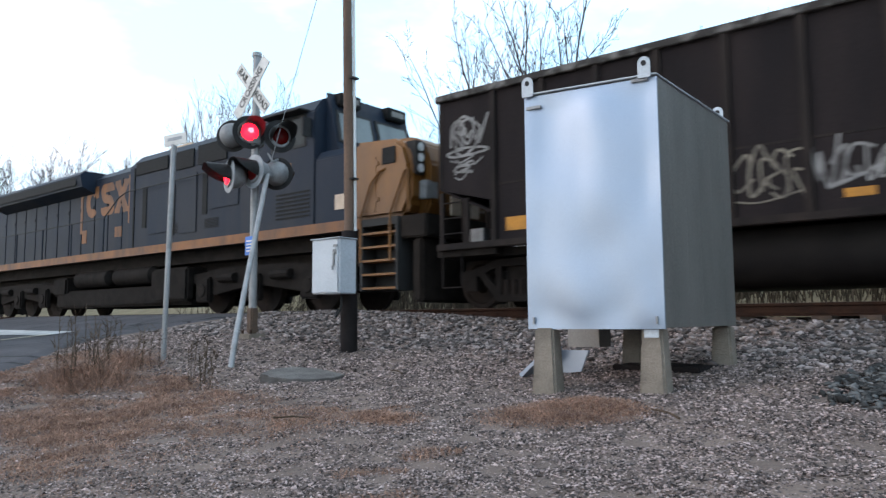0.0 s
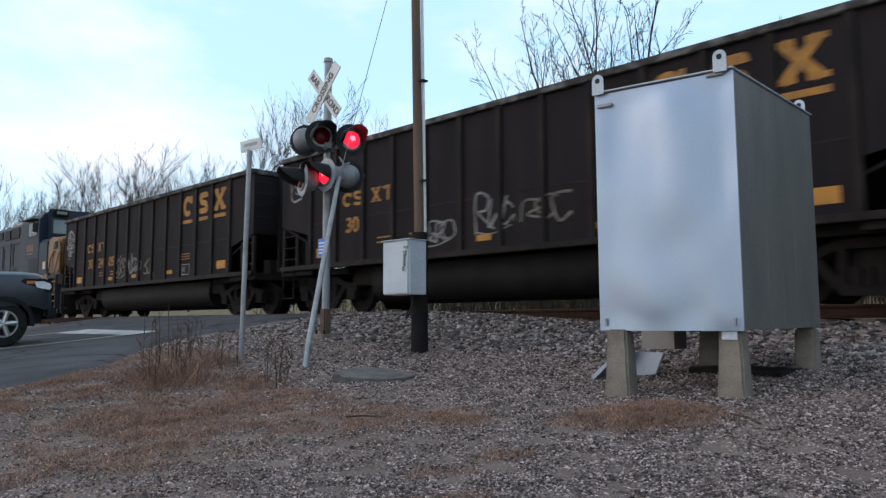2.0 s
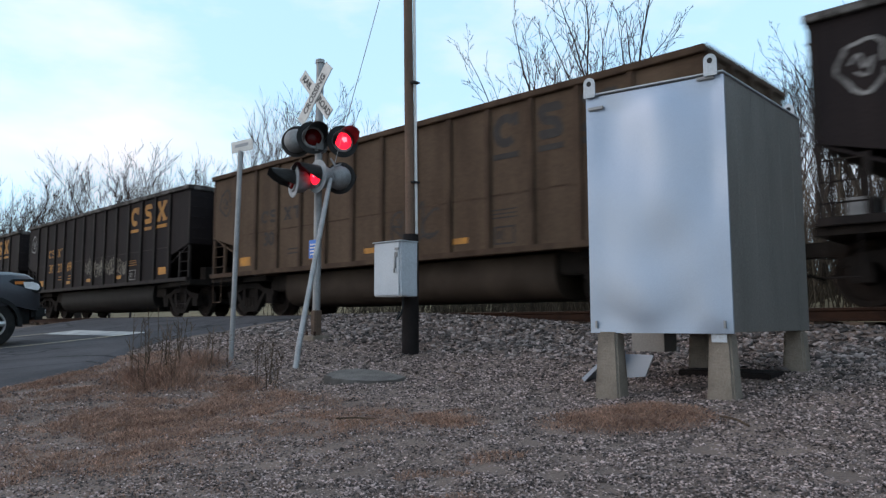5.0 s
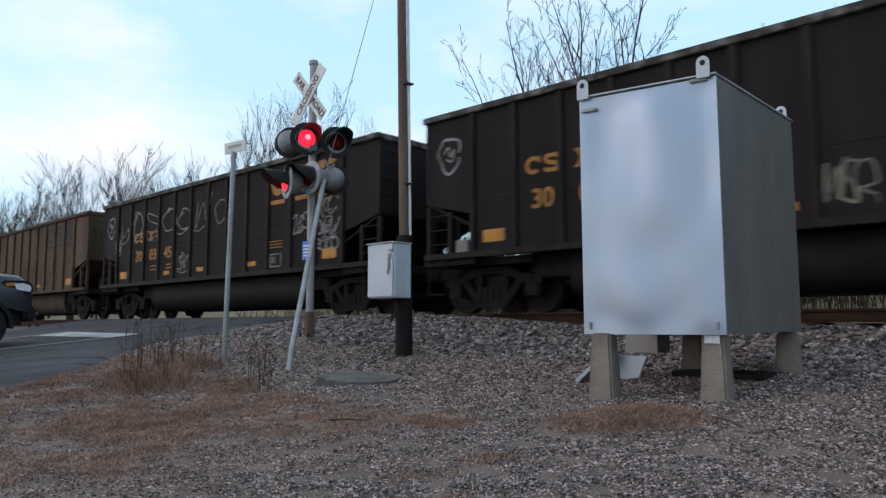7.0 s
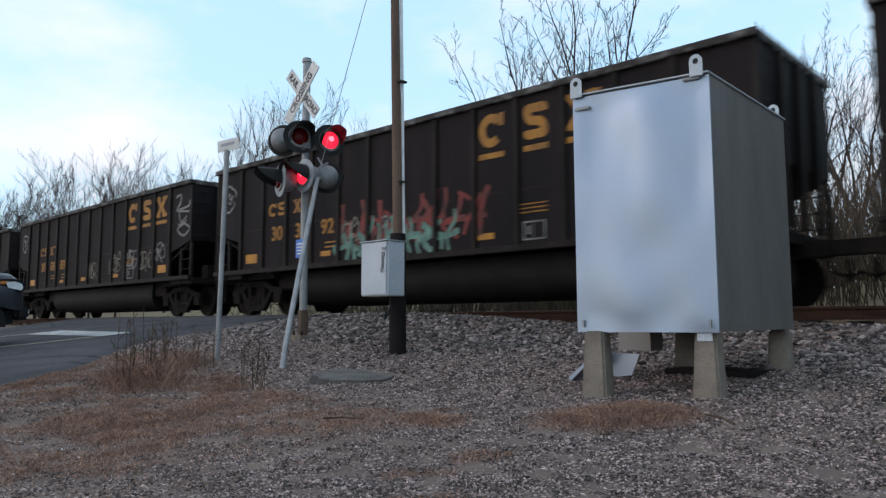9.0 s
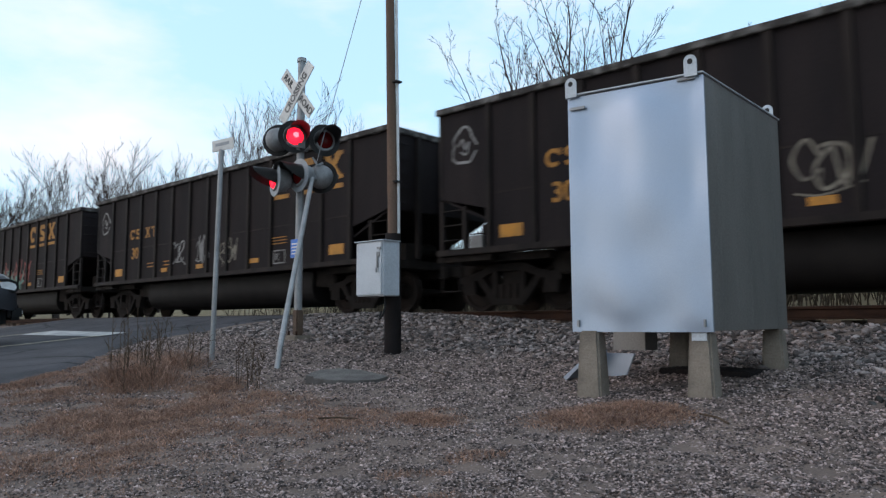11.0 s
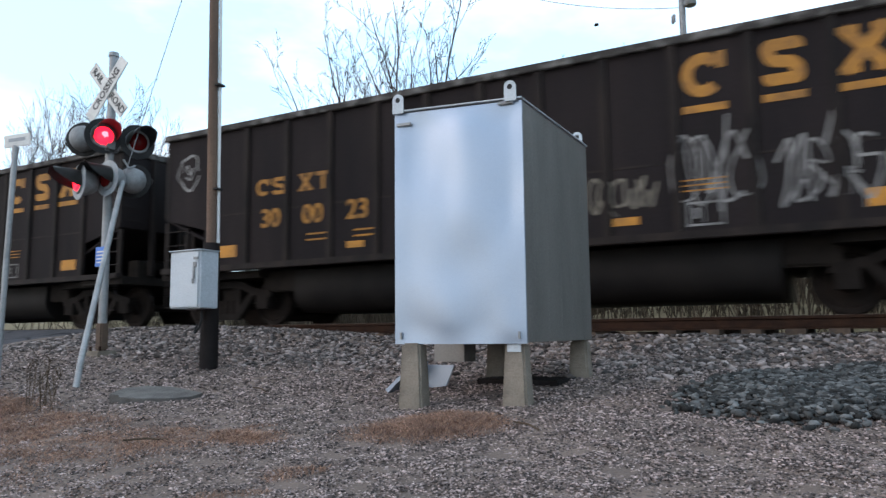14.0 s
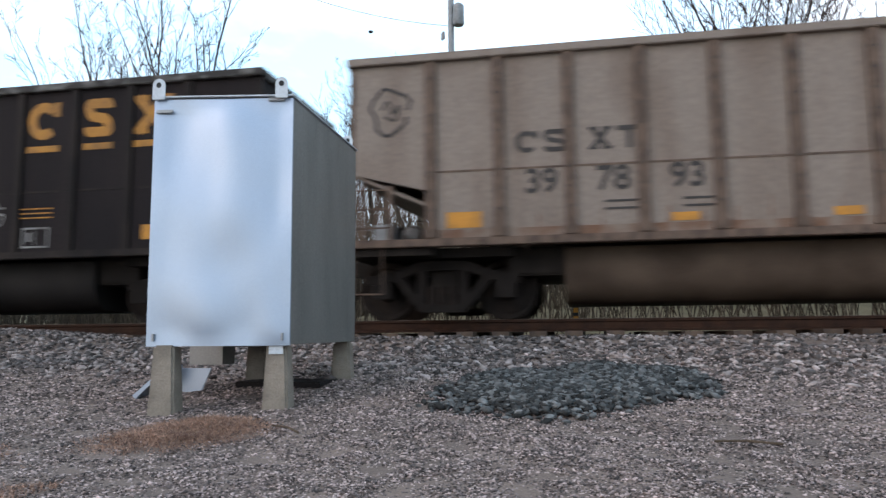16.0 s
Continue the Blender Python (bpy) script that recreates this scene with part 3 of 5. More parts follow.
STROKES = (
    ((0.9, 0.8), (0.5, 1.0), (0.1, 0.6), (0.4, 0.1), (0.95, 0.3)),
    ((0.1, 0.0), (0.15, 0.9), (0.7, 0.95), (0.75, 0.55), (0.2, 0.45), (0.9, 0.0)),
    ((0.5, 1.0), (0.05, 0.6), (0.3, 0.05), (0.9, 0.3), (0.8, 0.85), (0.45, 1.0), (0.3, 0.8)),
    ((0.1, 1.0), (0.3, 0.1), (0.55, 0.7), (0.75, 0.05), (1.0, 1.05)),
    ((0.85, 0.9), (0.3, 0.95), (0.25, 0.6), (0.8, 0.4), (0.6, 0.02), (0.0, 0.15)),
    ((0.05, 0.75), (0.55, 1.1), (0.45, 0.3), (0.2, 0.0), (0.9, 0.15), (1.2, 0.4)),
)


def graffito(car, x, z, wd, ht, mat, seed, strokes=4, width=0.045):
    """A sprayed scrawl of curved strokes with drips and a soft second pass; it spells nothing."""
    rng = random.Random(seed)
    bm = bmesh.new()
    cell = wd / strokes
    for k in range(strokes):
        slant = rng.uniform(-0.1, 0.25)
        grow = rng.uniform(0.8, 1.12)
        pts = [(x + cell * (k + 1.8 * (a + rng.uniform(-0.16, 0.16)) - 0.3 + slant * b), z + ht * ((b + rng.uniform(-0.15, 0.15)) * grow)) for a, b in rng.choice(STROKES)]
        ribbon(bm, curve_through(pts), width * rng.uniform(0.85, 1.3), FACE - 0.003 - 0.0004 * k)
        if rng.random() < 0.5:
            ribbon(bm, [(pts[-1][0], pts[-1][1]), (pts[-1][0] + rng.uniform(-0.02, 0.02), pts[-1][1] - ht * rng.uniform(0.1, 0.3))], width * 0.4, FACE - 0.0026)
    if rng.random() < 0.5:
        ribbon(bm, curve_through([(x - 0.05, z - 0.05), (x + wd * 0.4, z - 0.10), (x + wd * 1.05, z + 0.02)]), width * 0.7, FACE - 0.0028)
    part("graffito", bm, mat, car, "spray-painted scrawl")


def filled_piece(car, x, z, wd, ht, mat, seed, depth):
    """A broad sprayed lettering block without words: swollen upright lobes that overlap."""
    rng = random.Random(seed)
    bm = bmesh.new()
    n = max(4, int(wd / 0.24))
    for k in range(n):
        cx = x + wd * (k + 0.5) / n
        h = ht * rng.uniform(0.55, 1.0)
        pts = [(cx + rng.uniform(-0.15, 0.15), z + rng.uniform(-0.05, 0.05)), (cx + rng.uniform(-0.2, 0.1), z + h * 0.35), (cx + rng.uniform(-0.1, 0.25), z + h * 0.7), (cx + rng.uniform(-0.2, 0.2), z + h)]
        ribbon(bm, curve_through(pts, 5), rng.uniform(0.07, 0.15), FACE - depth - 0.0002 * k)
        if k % 2:
            ribbon(bm, curve_through([(cx - 0.25, z + h * 0.4), (cx, z + h * rng.uniform(0.2, 0.6)), (cx + 0.28, z + h * 0.45)], 5), rng.uniform(0.08, 0.15), FACE - depth - 0.0003 * k)
    part("graffito", bm, mat, car, "broad filled spray-paint piece")


def ring_scrawl(car, x, z, seed, mat="spray"):
    """The looped outline painted on the end bay of most cars."""
    rng = random.Random(seed)
    bm = bmesh.new()
    ribbon(bm, [(x + 0.27 * math.cos(a / 3.0) * (1 + 0.15 * math.sin(a * 1.7 + seed)), z + 0.33 * math.sin(a / 3.0) * (1 + 0.15 * math.cos(a + seed))) for a in range(19)], 0.05, FACE - 0.003)
    ribbon(bm, curve_through([(x - 0.14, z + 0.02), (x - 0.03, z + 0.14), (x + 0.02, z - 0.04), (x + 0.12, z + 0.08), (x + 0.06, z - 0.14), (x - 0.08, z - 0.08)], 4), 0.035, FACE - 0.003)
    part("graffito", bm, mat, car, "spray-painted loop")


PITCH, FIRST = 15.163, -8.16
PLACED = {  # scrawls that can be told apart: x, z, width, height, paint
    0: ((5.05, 1.38, 0.85, 0.58, "spray_tan"), (6.0, 1.4, 0.95, 0.5, "spray"), (7.3, 1.3, 0.6, 0.4, "spray_tan")),
    2: ((6.2, 1.5, 0.8, 0.5, "spray_tan"), (7.1, 1.45, 0.85, 0.5, "spray_tan"), (8.1, 1.4, 0.8, 0.5, "spray_tan"), (9.0, 1.35, 0.7, 0.5, "spray_tan")),
    4: ((5.3, 1.35, 0.7, 0.5, "spray"), (11.75, 2.2, 0.6, 0.4, "spray_tan"), (11.7, 1.75, 0.7, 0.35, "spray"), (11.7, 1.45, 0.7, 0.25, "spray"), (10.8, 1.9, 0.55, 0.45, "spray"), (1.0, 2.0, 0.4, 0.6, "spray")),
    5: ((7.0, 1.3, 0.55, 0.5, "spray_tan"), (8.6, 1.45, 0.75, 0.5, "spray_tan"), (9.7, 1.5, 0.75, 0.55, "spray"), (10.8, 1.4, 0.7, 0.5, "spray_tan"), (11.7, 1.6, 0.6, 0.45, "spray")),
    10: ((8.55, 1.42, 0.85, 0.5, "spray_tan"), (9.75, 1.42, 0.95, 0.95, "spray"), (11.0, 1.42, 1.05, 0.8, "spray"), (12.2, 1.5, 0.5, 0.5, "spray_tan")),
    11: ((1.3, 1.35, 0.8, 0.45, "spray"), (5.05, 1.38, 0.9, 0.55, "spray"), (6.2, 1.38, 0.95, 0.6, "spray"), (7.55, 1.5, 0.5, 0.35, "spray_tan"), (8.7, 1.55, 0.8, 0.35, "spray")),
}
DARK = "black ribbed open coal car with rust, dirt and scrawled graffiti"
TAN = "weathered grey-tan ribbed open coal car streaked with rust"
proto_dark = hopper(DARK, "car", "car_rib", "tub", 1)
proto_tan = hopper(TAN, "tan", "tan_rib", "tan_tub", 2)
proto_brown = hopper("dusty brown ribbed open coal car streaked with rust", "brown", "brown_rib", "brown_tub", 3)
NUMBERS = {0: ("30", "24", "05"), 2: ("30", "21", "69"), 4: ("30", "03", "45"), 5: ("30", "06", "83"), 6: ("30", "34", "92"), 8: ("30", "15", "83"), 9: ("30", "06", "0"), 10: ("30", "00", "23"), 11: ("30", "29", "48"), 12: ("39", "78", "93")}
bolt_bm = bmesh.new()
for x in RIBS[:9]:
    for k in range(9):
        if k != 4:
            for dx in (-0.045, 0.045):
                z = 1.2 + 0.27 * k
                cube(bolt_bm, x + dx - 0.012, x + dx + 0.012, -1.583, -1.574, z, z + 0.03)
part("bolt_heads", bolt_bm, "dark_letter", proto_tan)
for i, x in enumerate(RIBS[:11]):
    boxes("rib_foot", "tan_rib", proto_tan, (x - 0.1, x + 0.1, -1.60, -1.50, 1.10, 1.24), label="rust-stained rib foot", bevel=0.012)
boxes("rust_band", "rust", proto_tan, (1.2, LENGTH - 1.2, -1.5185, -1.5155, 1.10, 1.22), label="band of rust above the sill")
rng = random.Random(12)
for i in range(26):
    x = 1.4 + i * 0.42
    if min(abs(x - r) for r in RIBS) > 0.14:
        boxes("rust_run", "rust", proto_tan, (x, x + rng.uniform(0.02, 0.07), -1.5182, -1.5155, 1.22, 1.22 + rng.uniform(0.05, 0.35)))
train = []
for i in range(13):
    tan_car = i in (3, 12)
    if i == 0:
        car = proto_dark
    elif i == 3:
        car = proto_brown
    elif i == 12:
        car = proto_tan
    else:
        car = copy_thing(proto_dark, pose(0, TRACK_Y, RAIL_Z))
    train.append(car)
for i, car in enumerate(train):
    tan_car = i in (3, 12)
    coal_for(car, i, (0.12, 0.30, 0.05, 0.02, 0.12, 0.06, 0.22, 0.1, 0.12, 0.05, 0.02, 0.08, 0.0)[i])
    panel_shapes(car, not tan_car, NUMBERS.get(i, ("30", "", "")), i, {6: -0.95}.get(i, 0.0))
    ring_scrawl(car, 0.62, 2.95, i, "dark_letter" if tan_car else "spray")
    if tan_car:
        graffito(car, 7.2, 1.3, 1.2, 0.7, "dark_letter", 40 + i, 4)
        continue
    if i in PLACED:
        for k, (x, z, wd, ht, mat) in enumerate(PLACED[i]):
            graffito(car, x, z, wd, ht, mat, 300 + 10 * i + k, max(3, round(wd / 0.18)), 0.034)
        continue
    g = random.Random(90 + i)
    for k in range(2 + i % 3):
        x = 4.9 + k * 1.25 + g.uniform(0, 0.3)
        graffito(car, x, 1.3 + g.uniform(0, 0.2), g.uniform(0.6, 0.85), g.uniform(0.4, 0.6), ("spray_tan", "spray", "spray")[(i + k) % 3], 7 * i + k, g.randrange(3, 5), 0.04)
graffito(train[0], 0.30, 2.80, 0.62, 0.45, "spray", 501, 3, 0.045)
for k, hgt in enumerate((2.72, 2.55, 2.42)):
    graffito(train[0], 0.32 + 0.05 * k, hgt - 0.12, 0.5 - 0.14 * k, 0.12, "spray", 505 + k, 1, 0.04)
for k in range(7):
    graffito(train[4], 1.4 + 0.953 * k, 2.45, 0.5, 0.72, "spray", 520 + k, 1, 0.035)
for k in range(3):
    graffito(train[5], LENGTH - 0.85 + 0.1 * k, 3.0 - 0.38 * k, 0.42, 0.34, "spray", 545 + k, 1, 0.05)
filled_piece(train[10], LENGTH - 0.78, 2.1, 0.42, 0.95, "spray_tan", 546, 0.003)
filled_piece(train[8], LENGTH - 0.75, 2.25, 0.45, 0.5, "spray_tan", 548, 0.003)
filled_piece(train[6], 5.0, 1.35, 4.2, 1.0, "spray_red", 531, 0.003)
filled_piece(train[6], 4.9, 1.14, 3.4, 0.85, "spray_mint", 534, 0.0065)


# ---- locomotive (x runs back from the first car's end) ----
loco = thing("diesel_locomotive", pose(FIRST, TRACK_Y, RAIL_Z), "dark blue diesel locomotive with gold nose and faded orange lettering", "locomotive")
bm = bmesh.new()
cube(bm, -22.6, -1.0, -1.15, 1.15, 1.25, 1.57)
# the dark colour paints in the shadow below the walkway
part("underframe", bm, "under", loco)
each("sill_stripe", "loco_orange", loco, (-22.6, -2.0, -1.53, -1.50, 1.55, 1.76), (-22.6, -2.0, 1.50, 1.53, 1.55, 1.76), label="faded orange walkway edge")
boxes("walkway", "loco_grey", loco, (-22.6, -1.0, -1.50, 1.50, 1.58, 1.72))
bm = bmesh.new()
slab(bm, [(-1.30, 1.72), (1.30, 1.72), (1.30, 4.05), (0.95, 4.42), (-0.95, 4.42), (-1.30, 4.05)], -11.3, -5.0, "yz")
part("equipment_hood", bm, "loco_blue", loco, bevel=0.03)
bm = bmesh.new()
slab(bm, [(-0.95, 1.72), (0.95, 1.72), (0.95, 4.10), (0.70, 4.30), (-0.70, 4.30), (-0.95, 4.10)], -22.0, -11.3, "yz")
hood = part("engine_hood", bm, "loco_blue", loco)
for i in range(12):
    for s in (-1, 1):
        boxes("door_latch", "grille", hood, (-20.80 + i * 0.84, -20.76 + i * 0.84, *sorted((s * 0.97, s * 0.985)), 3.2, 3.3))
        boxes("hood_door", "loco_blue", hood, (-21.5 + i * 0.84, -20.72 + i * 0.84, *sorted((s * 0.945, s * 0.972)), 1.85, 3.95), bevel=0.008)
for s in (-1, 1):
    bm = bmesh.new()
    slab(bm, [(s * 0.7, 3.55), (s * 1.38, 3.85), (s * 1.45, 4.20), (s * 1.3, 4.33), (s * 0.7, 4.33)], -20.8, -14.0, "yz")
    part("radiator_wing", bm, "loco_blue", loco, "flared radiator wing at the rear")
boxes("radiator_grille", "grille", loco, (-20.6, -14.3, -1.442, -1.432, 3.92, 4.16))
bm = bmesh.new()
slab(bm, [(-1.48, 1.72), (1.48, 1.72), (1.48, 4.16), (1.28, 4.44), (0.85, 4.64), (-0.85, 4.64), (-1.28, 4.44), (-1.48, 4.16)], -5.9, -3.35, "yz")
cab = part("cab", bm, "loco_blue", loco, "dark blue crew cab", bevel=0.03)
bm = bmesh.new()
slab(bm, [(-3.36, 3.30), (-2.95, 3.34), (-3.22, 4.40), (-3.30, 4.60), (-3.36, 4.62)], -1.18, 1.18)
part("cab_front", bm, "loco_blue", cab, "raked front of the cab", bevel=0.02)
for s in (-1, 1):
    boxes("window_frame", "loco_grey", cab, (-4.80, -3.62, *sorted((s * 1.474, s * 1.492)), 3.44, 4.14), bevel=0.004)
    each("side_window", "glass", cab, (-4.74, -4.24, *sorted((s * 1.476, s * 1.496)), 3.50, 4.08), (-4.18, -3.68, *sorted((s * 1.476, s * 1.496)), 3.50, 4.08))
    boxes("window_post", "cream", cab, (-4.23, -4.12, *sorted((s * 1.478, s * 1.502)), 3.62, 4.02))
    bm = bmesh.new()
    slab(bm, [(-4.9, 4.17), (-3.55, 4.17), (-3.55, 4.20), (-4.9, 4.20)], *sorted((s * 1.40, s * 1.74)))
    part("sun_awning", bm, "loco_grey", cab, "pale metal window awning")
    rake = lambda y, z: (-3.035 - (z - 3.5) * 0.255, s * y, z)
    for name, mat, ya, yb, za, zb, out in (("windshield_frame", "loco_grey", 0.06, 1.14, 3.50, 4.22, 0.012), ("windshield", "cab_glass", 0.13, 1.07, 3.56, 4.16, 0.022)):
        bm = bmesh.new()
        near = [bm.verts.new(Vector(rake(y, z)) + Vector((out + 0.06, 0, 0))) for y, z in ((ya, za), (yb, za), (yb - 0.05, zb), (ya, zb))]
        far = [bm.verts.new(Vector(rake(y, z)) + Vector((-0.02, 0, 0))) for y, z in ((ya, za), (yb, za), (yb - 0.05, zb), (ya, zb))]
        bm.faces.new(near), bm.faces.new(far[::-1])
        for i in range(4):
            bm.faces.new((near[i], far[i], far[(i + 1) % 4], near[(i + 1) % 4]))
        part(name, bm, mat, cab)
    board = boxes("number_board", "grille", cab, (-3.42, -3.06, *sorted((s * 0.42, s * 1.02)), 4.32, 4.60), label="dark number board housing", bevel=0.03)
    boxes("number_bar", "galv_side", board, (-3.062, -3.055, *sorted((s * 0.52, s * 0.92)), 4.40, 4.52))
for k, x in enumerate((-4.95, -4.72, -4.49, -4.26)):
    boxes("number_bar", "loco_orange", cab, (x, x + 0.15, -1.487, -1.482, 2.85, 3.15))
boxes("number_bar", "loco_orange", cab, (-4.9, -4.15, -1.487, -1.482, 2.72, 2.77))
boxes("side_mirror", "black", cab, (-3.5, -3.45, -1.72, -1.50, 3.6, 4.0))
bm = bmesh.new()
slab(bm, [(-1.47, 1.72), (1.47, 1.72), (1.47, 3.10), (1.34, 3.28), (0.9, 3.36), (-0.9, 3.36), (-1.34, 3.28), (-1.47, 3.10)], -3.34, -2.26, "yz")
part("nose_base", bm, "loco_blue", cab, "dark blue rear of the nose", bevel=0.02)
bm = bmesh.new()
slab(bm, [(-2.27, 1.72), (-0.74, 1.72), (-0.60, 2.0), (-0.62, 2.75), (-0.74, 3.12), (-1.02, 3.30), (-2.27, 3.36)], -1.05, 1.05)
nose = part("nose", bm, "loco_gold", loco, "gold painted short nose", bevel=0.05)
for s in (-1, 1):
    bm = bmesh.new()
    slab(bm, [(-2.26, 1.72), (-0.92, 1.72), (-0.76, 2.0), (-0.76, 2.72), (-0.88, 3.06), (-1.10, 3.22), (-2.26, 3.30)], *sorted((s * 1.0, s * 1.44)))
    part("nose_side", bm, "loco_gold", nose, bevel=0.09)
boxes("nose_panel", "loco_gold", nose, (-2.18, -1.62, -1.452, -1.435, 1.85, 2.95), bevel=0.006)
for z in (2.05, 2.75):
    boxes("hinge", "loco_gold", nose, (-1.66, -1.54, -1.462, -1.44, z, z + 0.08), bevel=0.006)
boxes("nose_door", "cream", nose, (-0.62, -0.57, -0.45, 0.45, 1.8, 2.9), label="pale nose door", bevel=0.01)
boxes("headlight_box", "black", nose, (-0.98, -0.70, -1.32, -1.06, 2.5, 3.14), bevel=0.02)
for z in (2.62, 2.82, 3.02):
    bm = bmesh.new()
    lathe(bm, [(-0.715, 0.085), (-0.69, 0.08)], (0, -1.19, z), "x", 14)
    part("headlight", bm, "lamp", nose)
boxes("front_window", "grille", nose, (-1.46, -1.10, -1.462, -1.44, 2.74, 3.06), bevel=0.01)
boxes("grey_patch", "grey_cast", nose, (-0.86, -0.60, -1.16, -0.80, 2.05, 2.4), bevel=0.02)
boxes("anticlimber", "under", loco, (-1.0, -0.35, -1.45, 1.45, 1.30, 1.72), bevel=0.03)
boxes("pilot", "under", loco, (-0.75, -0.5, -1.4, 1.4, 0.12, 1.3), bevel=0.05)
boxes("coupler", "under", loco, (-0.6, 0.0, -0.14, 0.14, 0.7, 0.96), bevel=0.02)
for s in (-1, 1):
    well = boxes("step_well", "loco_grey", loco, (-1.95, -1.05, *sorted((s * 1.05, s * 1.12)), 0.35, 1.6), (-1.99, -1.93, *sorted((s * 1.05, s * 1.5)), 0.35, 1.6), (-1.07, -1.01, *sorted((s * 1.05, s * 1.5)), 0.35, 1.6))
    for i in range(5):
        boxes("step", "loco_gold", well, (-1.93, -1.07, *sorted((s * 1.15, s * 1.5)), 0.38 + 0.26 * i, 0.42 + 0.26 * i))
    rod("stair_rail", "loco_gold", loco, [(-1.98, s * 1.5, 0.9), (-1.98, s * 1.5, 1.8), (-1.72, s * 1.5, 2.4), (-1.5, s * 1.48, 2.62), (-1.38, s * 1.45, 2.66)], 0.024)
    rod("stair_rail", "loco_gold", loco, [(-1.2, s * 1.5, 0.9), (-1.2, s * 1.5, 1.8), (-0.86, s * 1.48, 2.55), (-0.8, s * 1.45, 2.6), (-0.78, s * 1.45, 1.8)], 0.024)
    rod("handrail", "loco_grey", loco, [(-22.4, s * 1.5, 2.72), (-12.3, s * 1.5, 2.72), (-11.6, s * 1.47, 3.2), (-11.2, s * 1.45, 3.34), (-6.0, s * 1.42, 3.4)], 0.016)
    for i in range(6):
        rod("stanchion", "loco_blue", loco, [(-22.3 + i * 2.0, s * 1.5, 1.76), (-22.3 + i * 2.0, s * 1.5, 2.72)], 0.022)
    for x, r0 in ((-14.4, 1), (-12.05, 1)):
        bm = bmesh.new()
        lathe(bm, [(x, 0.12), (x + 0.1, 0.24), (x + 2.0, 0.24), (x + 2.1, 0.12)], (0, s * 1.15, 1.04), "x", 16)
        part("air_reservoir", bm, "loco_under", loco, "cylindrical air tank", smooth=True)
boxes("fuel_tank", "loco_under", loco, (-15.7, -8.2, -1.25, 1.25, 0.22, 0.74), (-9.9, -8.2, -1.38, 1.38, 0.3, 1.15), (-15.9, -15.0, -1.3, 1.3, 0.6, 1.15), bevel=0.06)
boxes("piping", "under", loco, (-22, -2.2, -0.8, 0.8, 0.9, 1.25))
for cx in (-5.7, -18.6):
    for s in (-1, 1):
        bm = bmesh.new()
        slab(bm, [(cx - 2.6, 0.75), (cx - 2.6, 0.95), (cx - 1.2, 1.06), (cx + 1.2, 1.06), (cx + 2.6, 0.95), (cx + 2.6, 0.75), (cx + 2.25, 0.72), (cx + 1.6, 0.42), (cx + 0.3, 0.60), (cx - 0.3, 0.60), (cx - 1.6, 0.42), (cx - 2.25, 0.72)], *sorted((s * 0.98, s * 1.18)))
        fr = part("truck_frame", bm, "loco_under", loco, bevel=0.02)
        for k in (-1.95, 0, 1.95):
            boxes("axle_box", "loco_under", fr, (cx + k - 0.27, cx + k + 0.27, *sorted((s * 1.12, s * 1.30)), 0.26, 0.86), bevel=0.04)
            bm = bmesh.new()
            lathe(bm, [(s * 1.29, 0.17), (s * 1.335, 0.15)], (cx + k, 0, 0.54), "y", 12)
            part("bearing_cap", bm, "under", fr, smooth=True)
        for k in (-1.0, 1.0):
            bm = bmesh.new()
            lathe(bm, [(-0.3, 0.11), (0.32, 0.11)], (cx + k, s * 1.24, 0.82), "x", 10)
            part("brake_cylinder", bm, "loco_under", fr)
    for k in (-1.95, 0, 1.95):
        bm = bmesh.new()
        for s in (-1, 1):
            lathe(bm, [(s * 0.68, 0.53), (s * 0.72, 0.51), (s * 0.83, 0.51), (s * 0.83, 0.40), (s * 0.78, 0.2)], (cx + k, 0, 0.51), "y", 22)
        tube(bm, (cx + k, -0.8, 0.51), (cx + k, 0.8, 0.51), 0.1)
        part("wheelset", bm, "wheel", loco, smooth=True)
for x0, x1, z0, z1 in ((-10.9, -9.3, 3.78, 4.12), (-8.9, -8.1, 3.66, 4.12), (-7.9, -6.7, 3.66, 4.14)):
    boxes("intake_grille", "grille", loco, (x0, x1, -1.335, -1.295, z0, z1))
for x0, x1, z0, z1 in ((-4.6, -3.5, 1.95, 2.55), (-5.9, -5.25, 1.95, 2.4), (-7.6, -7.0, 2.05, 2.3), (-9.3, -8.7, 2.05, 2.3)):
    bm = bmesh.new()
    yy = 1.49 if x0 > -5 else 1.31
    for k in range(7):
        z = z0 + (z1 - z0) * k / 7
        cube(bm, x0, x1, -yy, -yy + 0.03, z, z + (z1 - z0) * 0.07)
    part("louvre", bm, "grille", loco)
for x0, x1, z0, z1 in ((-10.2, -9.2, 2.1, 3.45), (-8.75, -7.95, 2.0, 3.5), (-7.3, -6.2, 2.5, 3.5)):
    boxes("access_door", "loco_blue", loco, (x0, x1, -1.325, -1.29, z0, z1), bevel=0.01)
each("door_gap", "grille", loco, (-10.55, -10.35, -1.318, -1.29, 2.3, 3.4), (-9.1, -8.95, -1.318, -1.29, 2.0, 3.3), (-7.7, -7.5, -1.318, -1.29, 2.4, 3.4), (-11.05, -10.98, -1.318, -1.29, 1.8, 4.0), label="dark gap between access doors")
boxes("cream_placard", "cream", loco, (-2.72, -2.40, -1.492, -1.478, 2.0, 2.3))
boxes("air_conditioner", "cream", loco, (-10.9, -9.8, -0.4, 0.4, 4.42, 4.72), bevel=0.04)
each("roof_hatch", "loco_blue", loco, (-8.6, -6.2, -0.6, 0.6, 4.41, 4.52), (-13.6, -12.0, -0.5, 0.5, 4.3, 4.42), bevel=0.03)
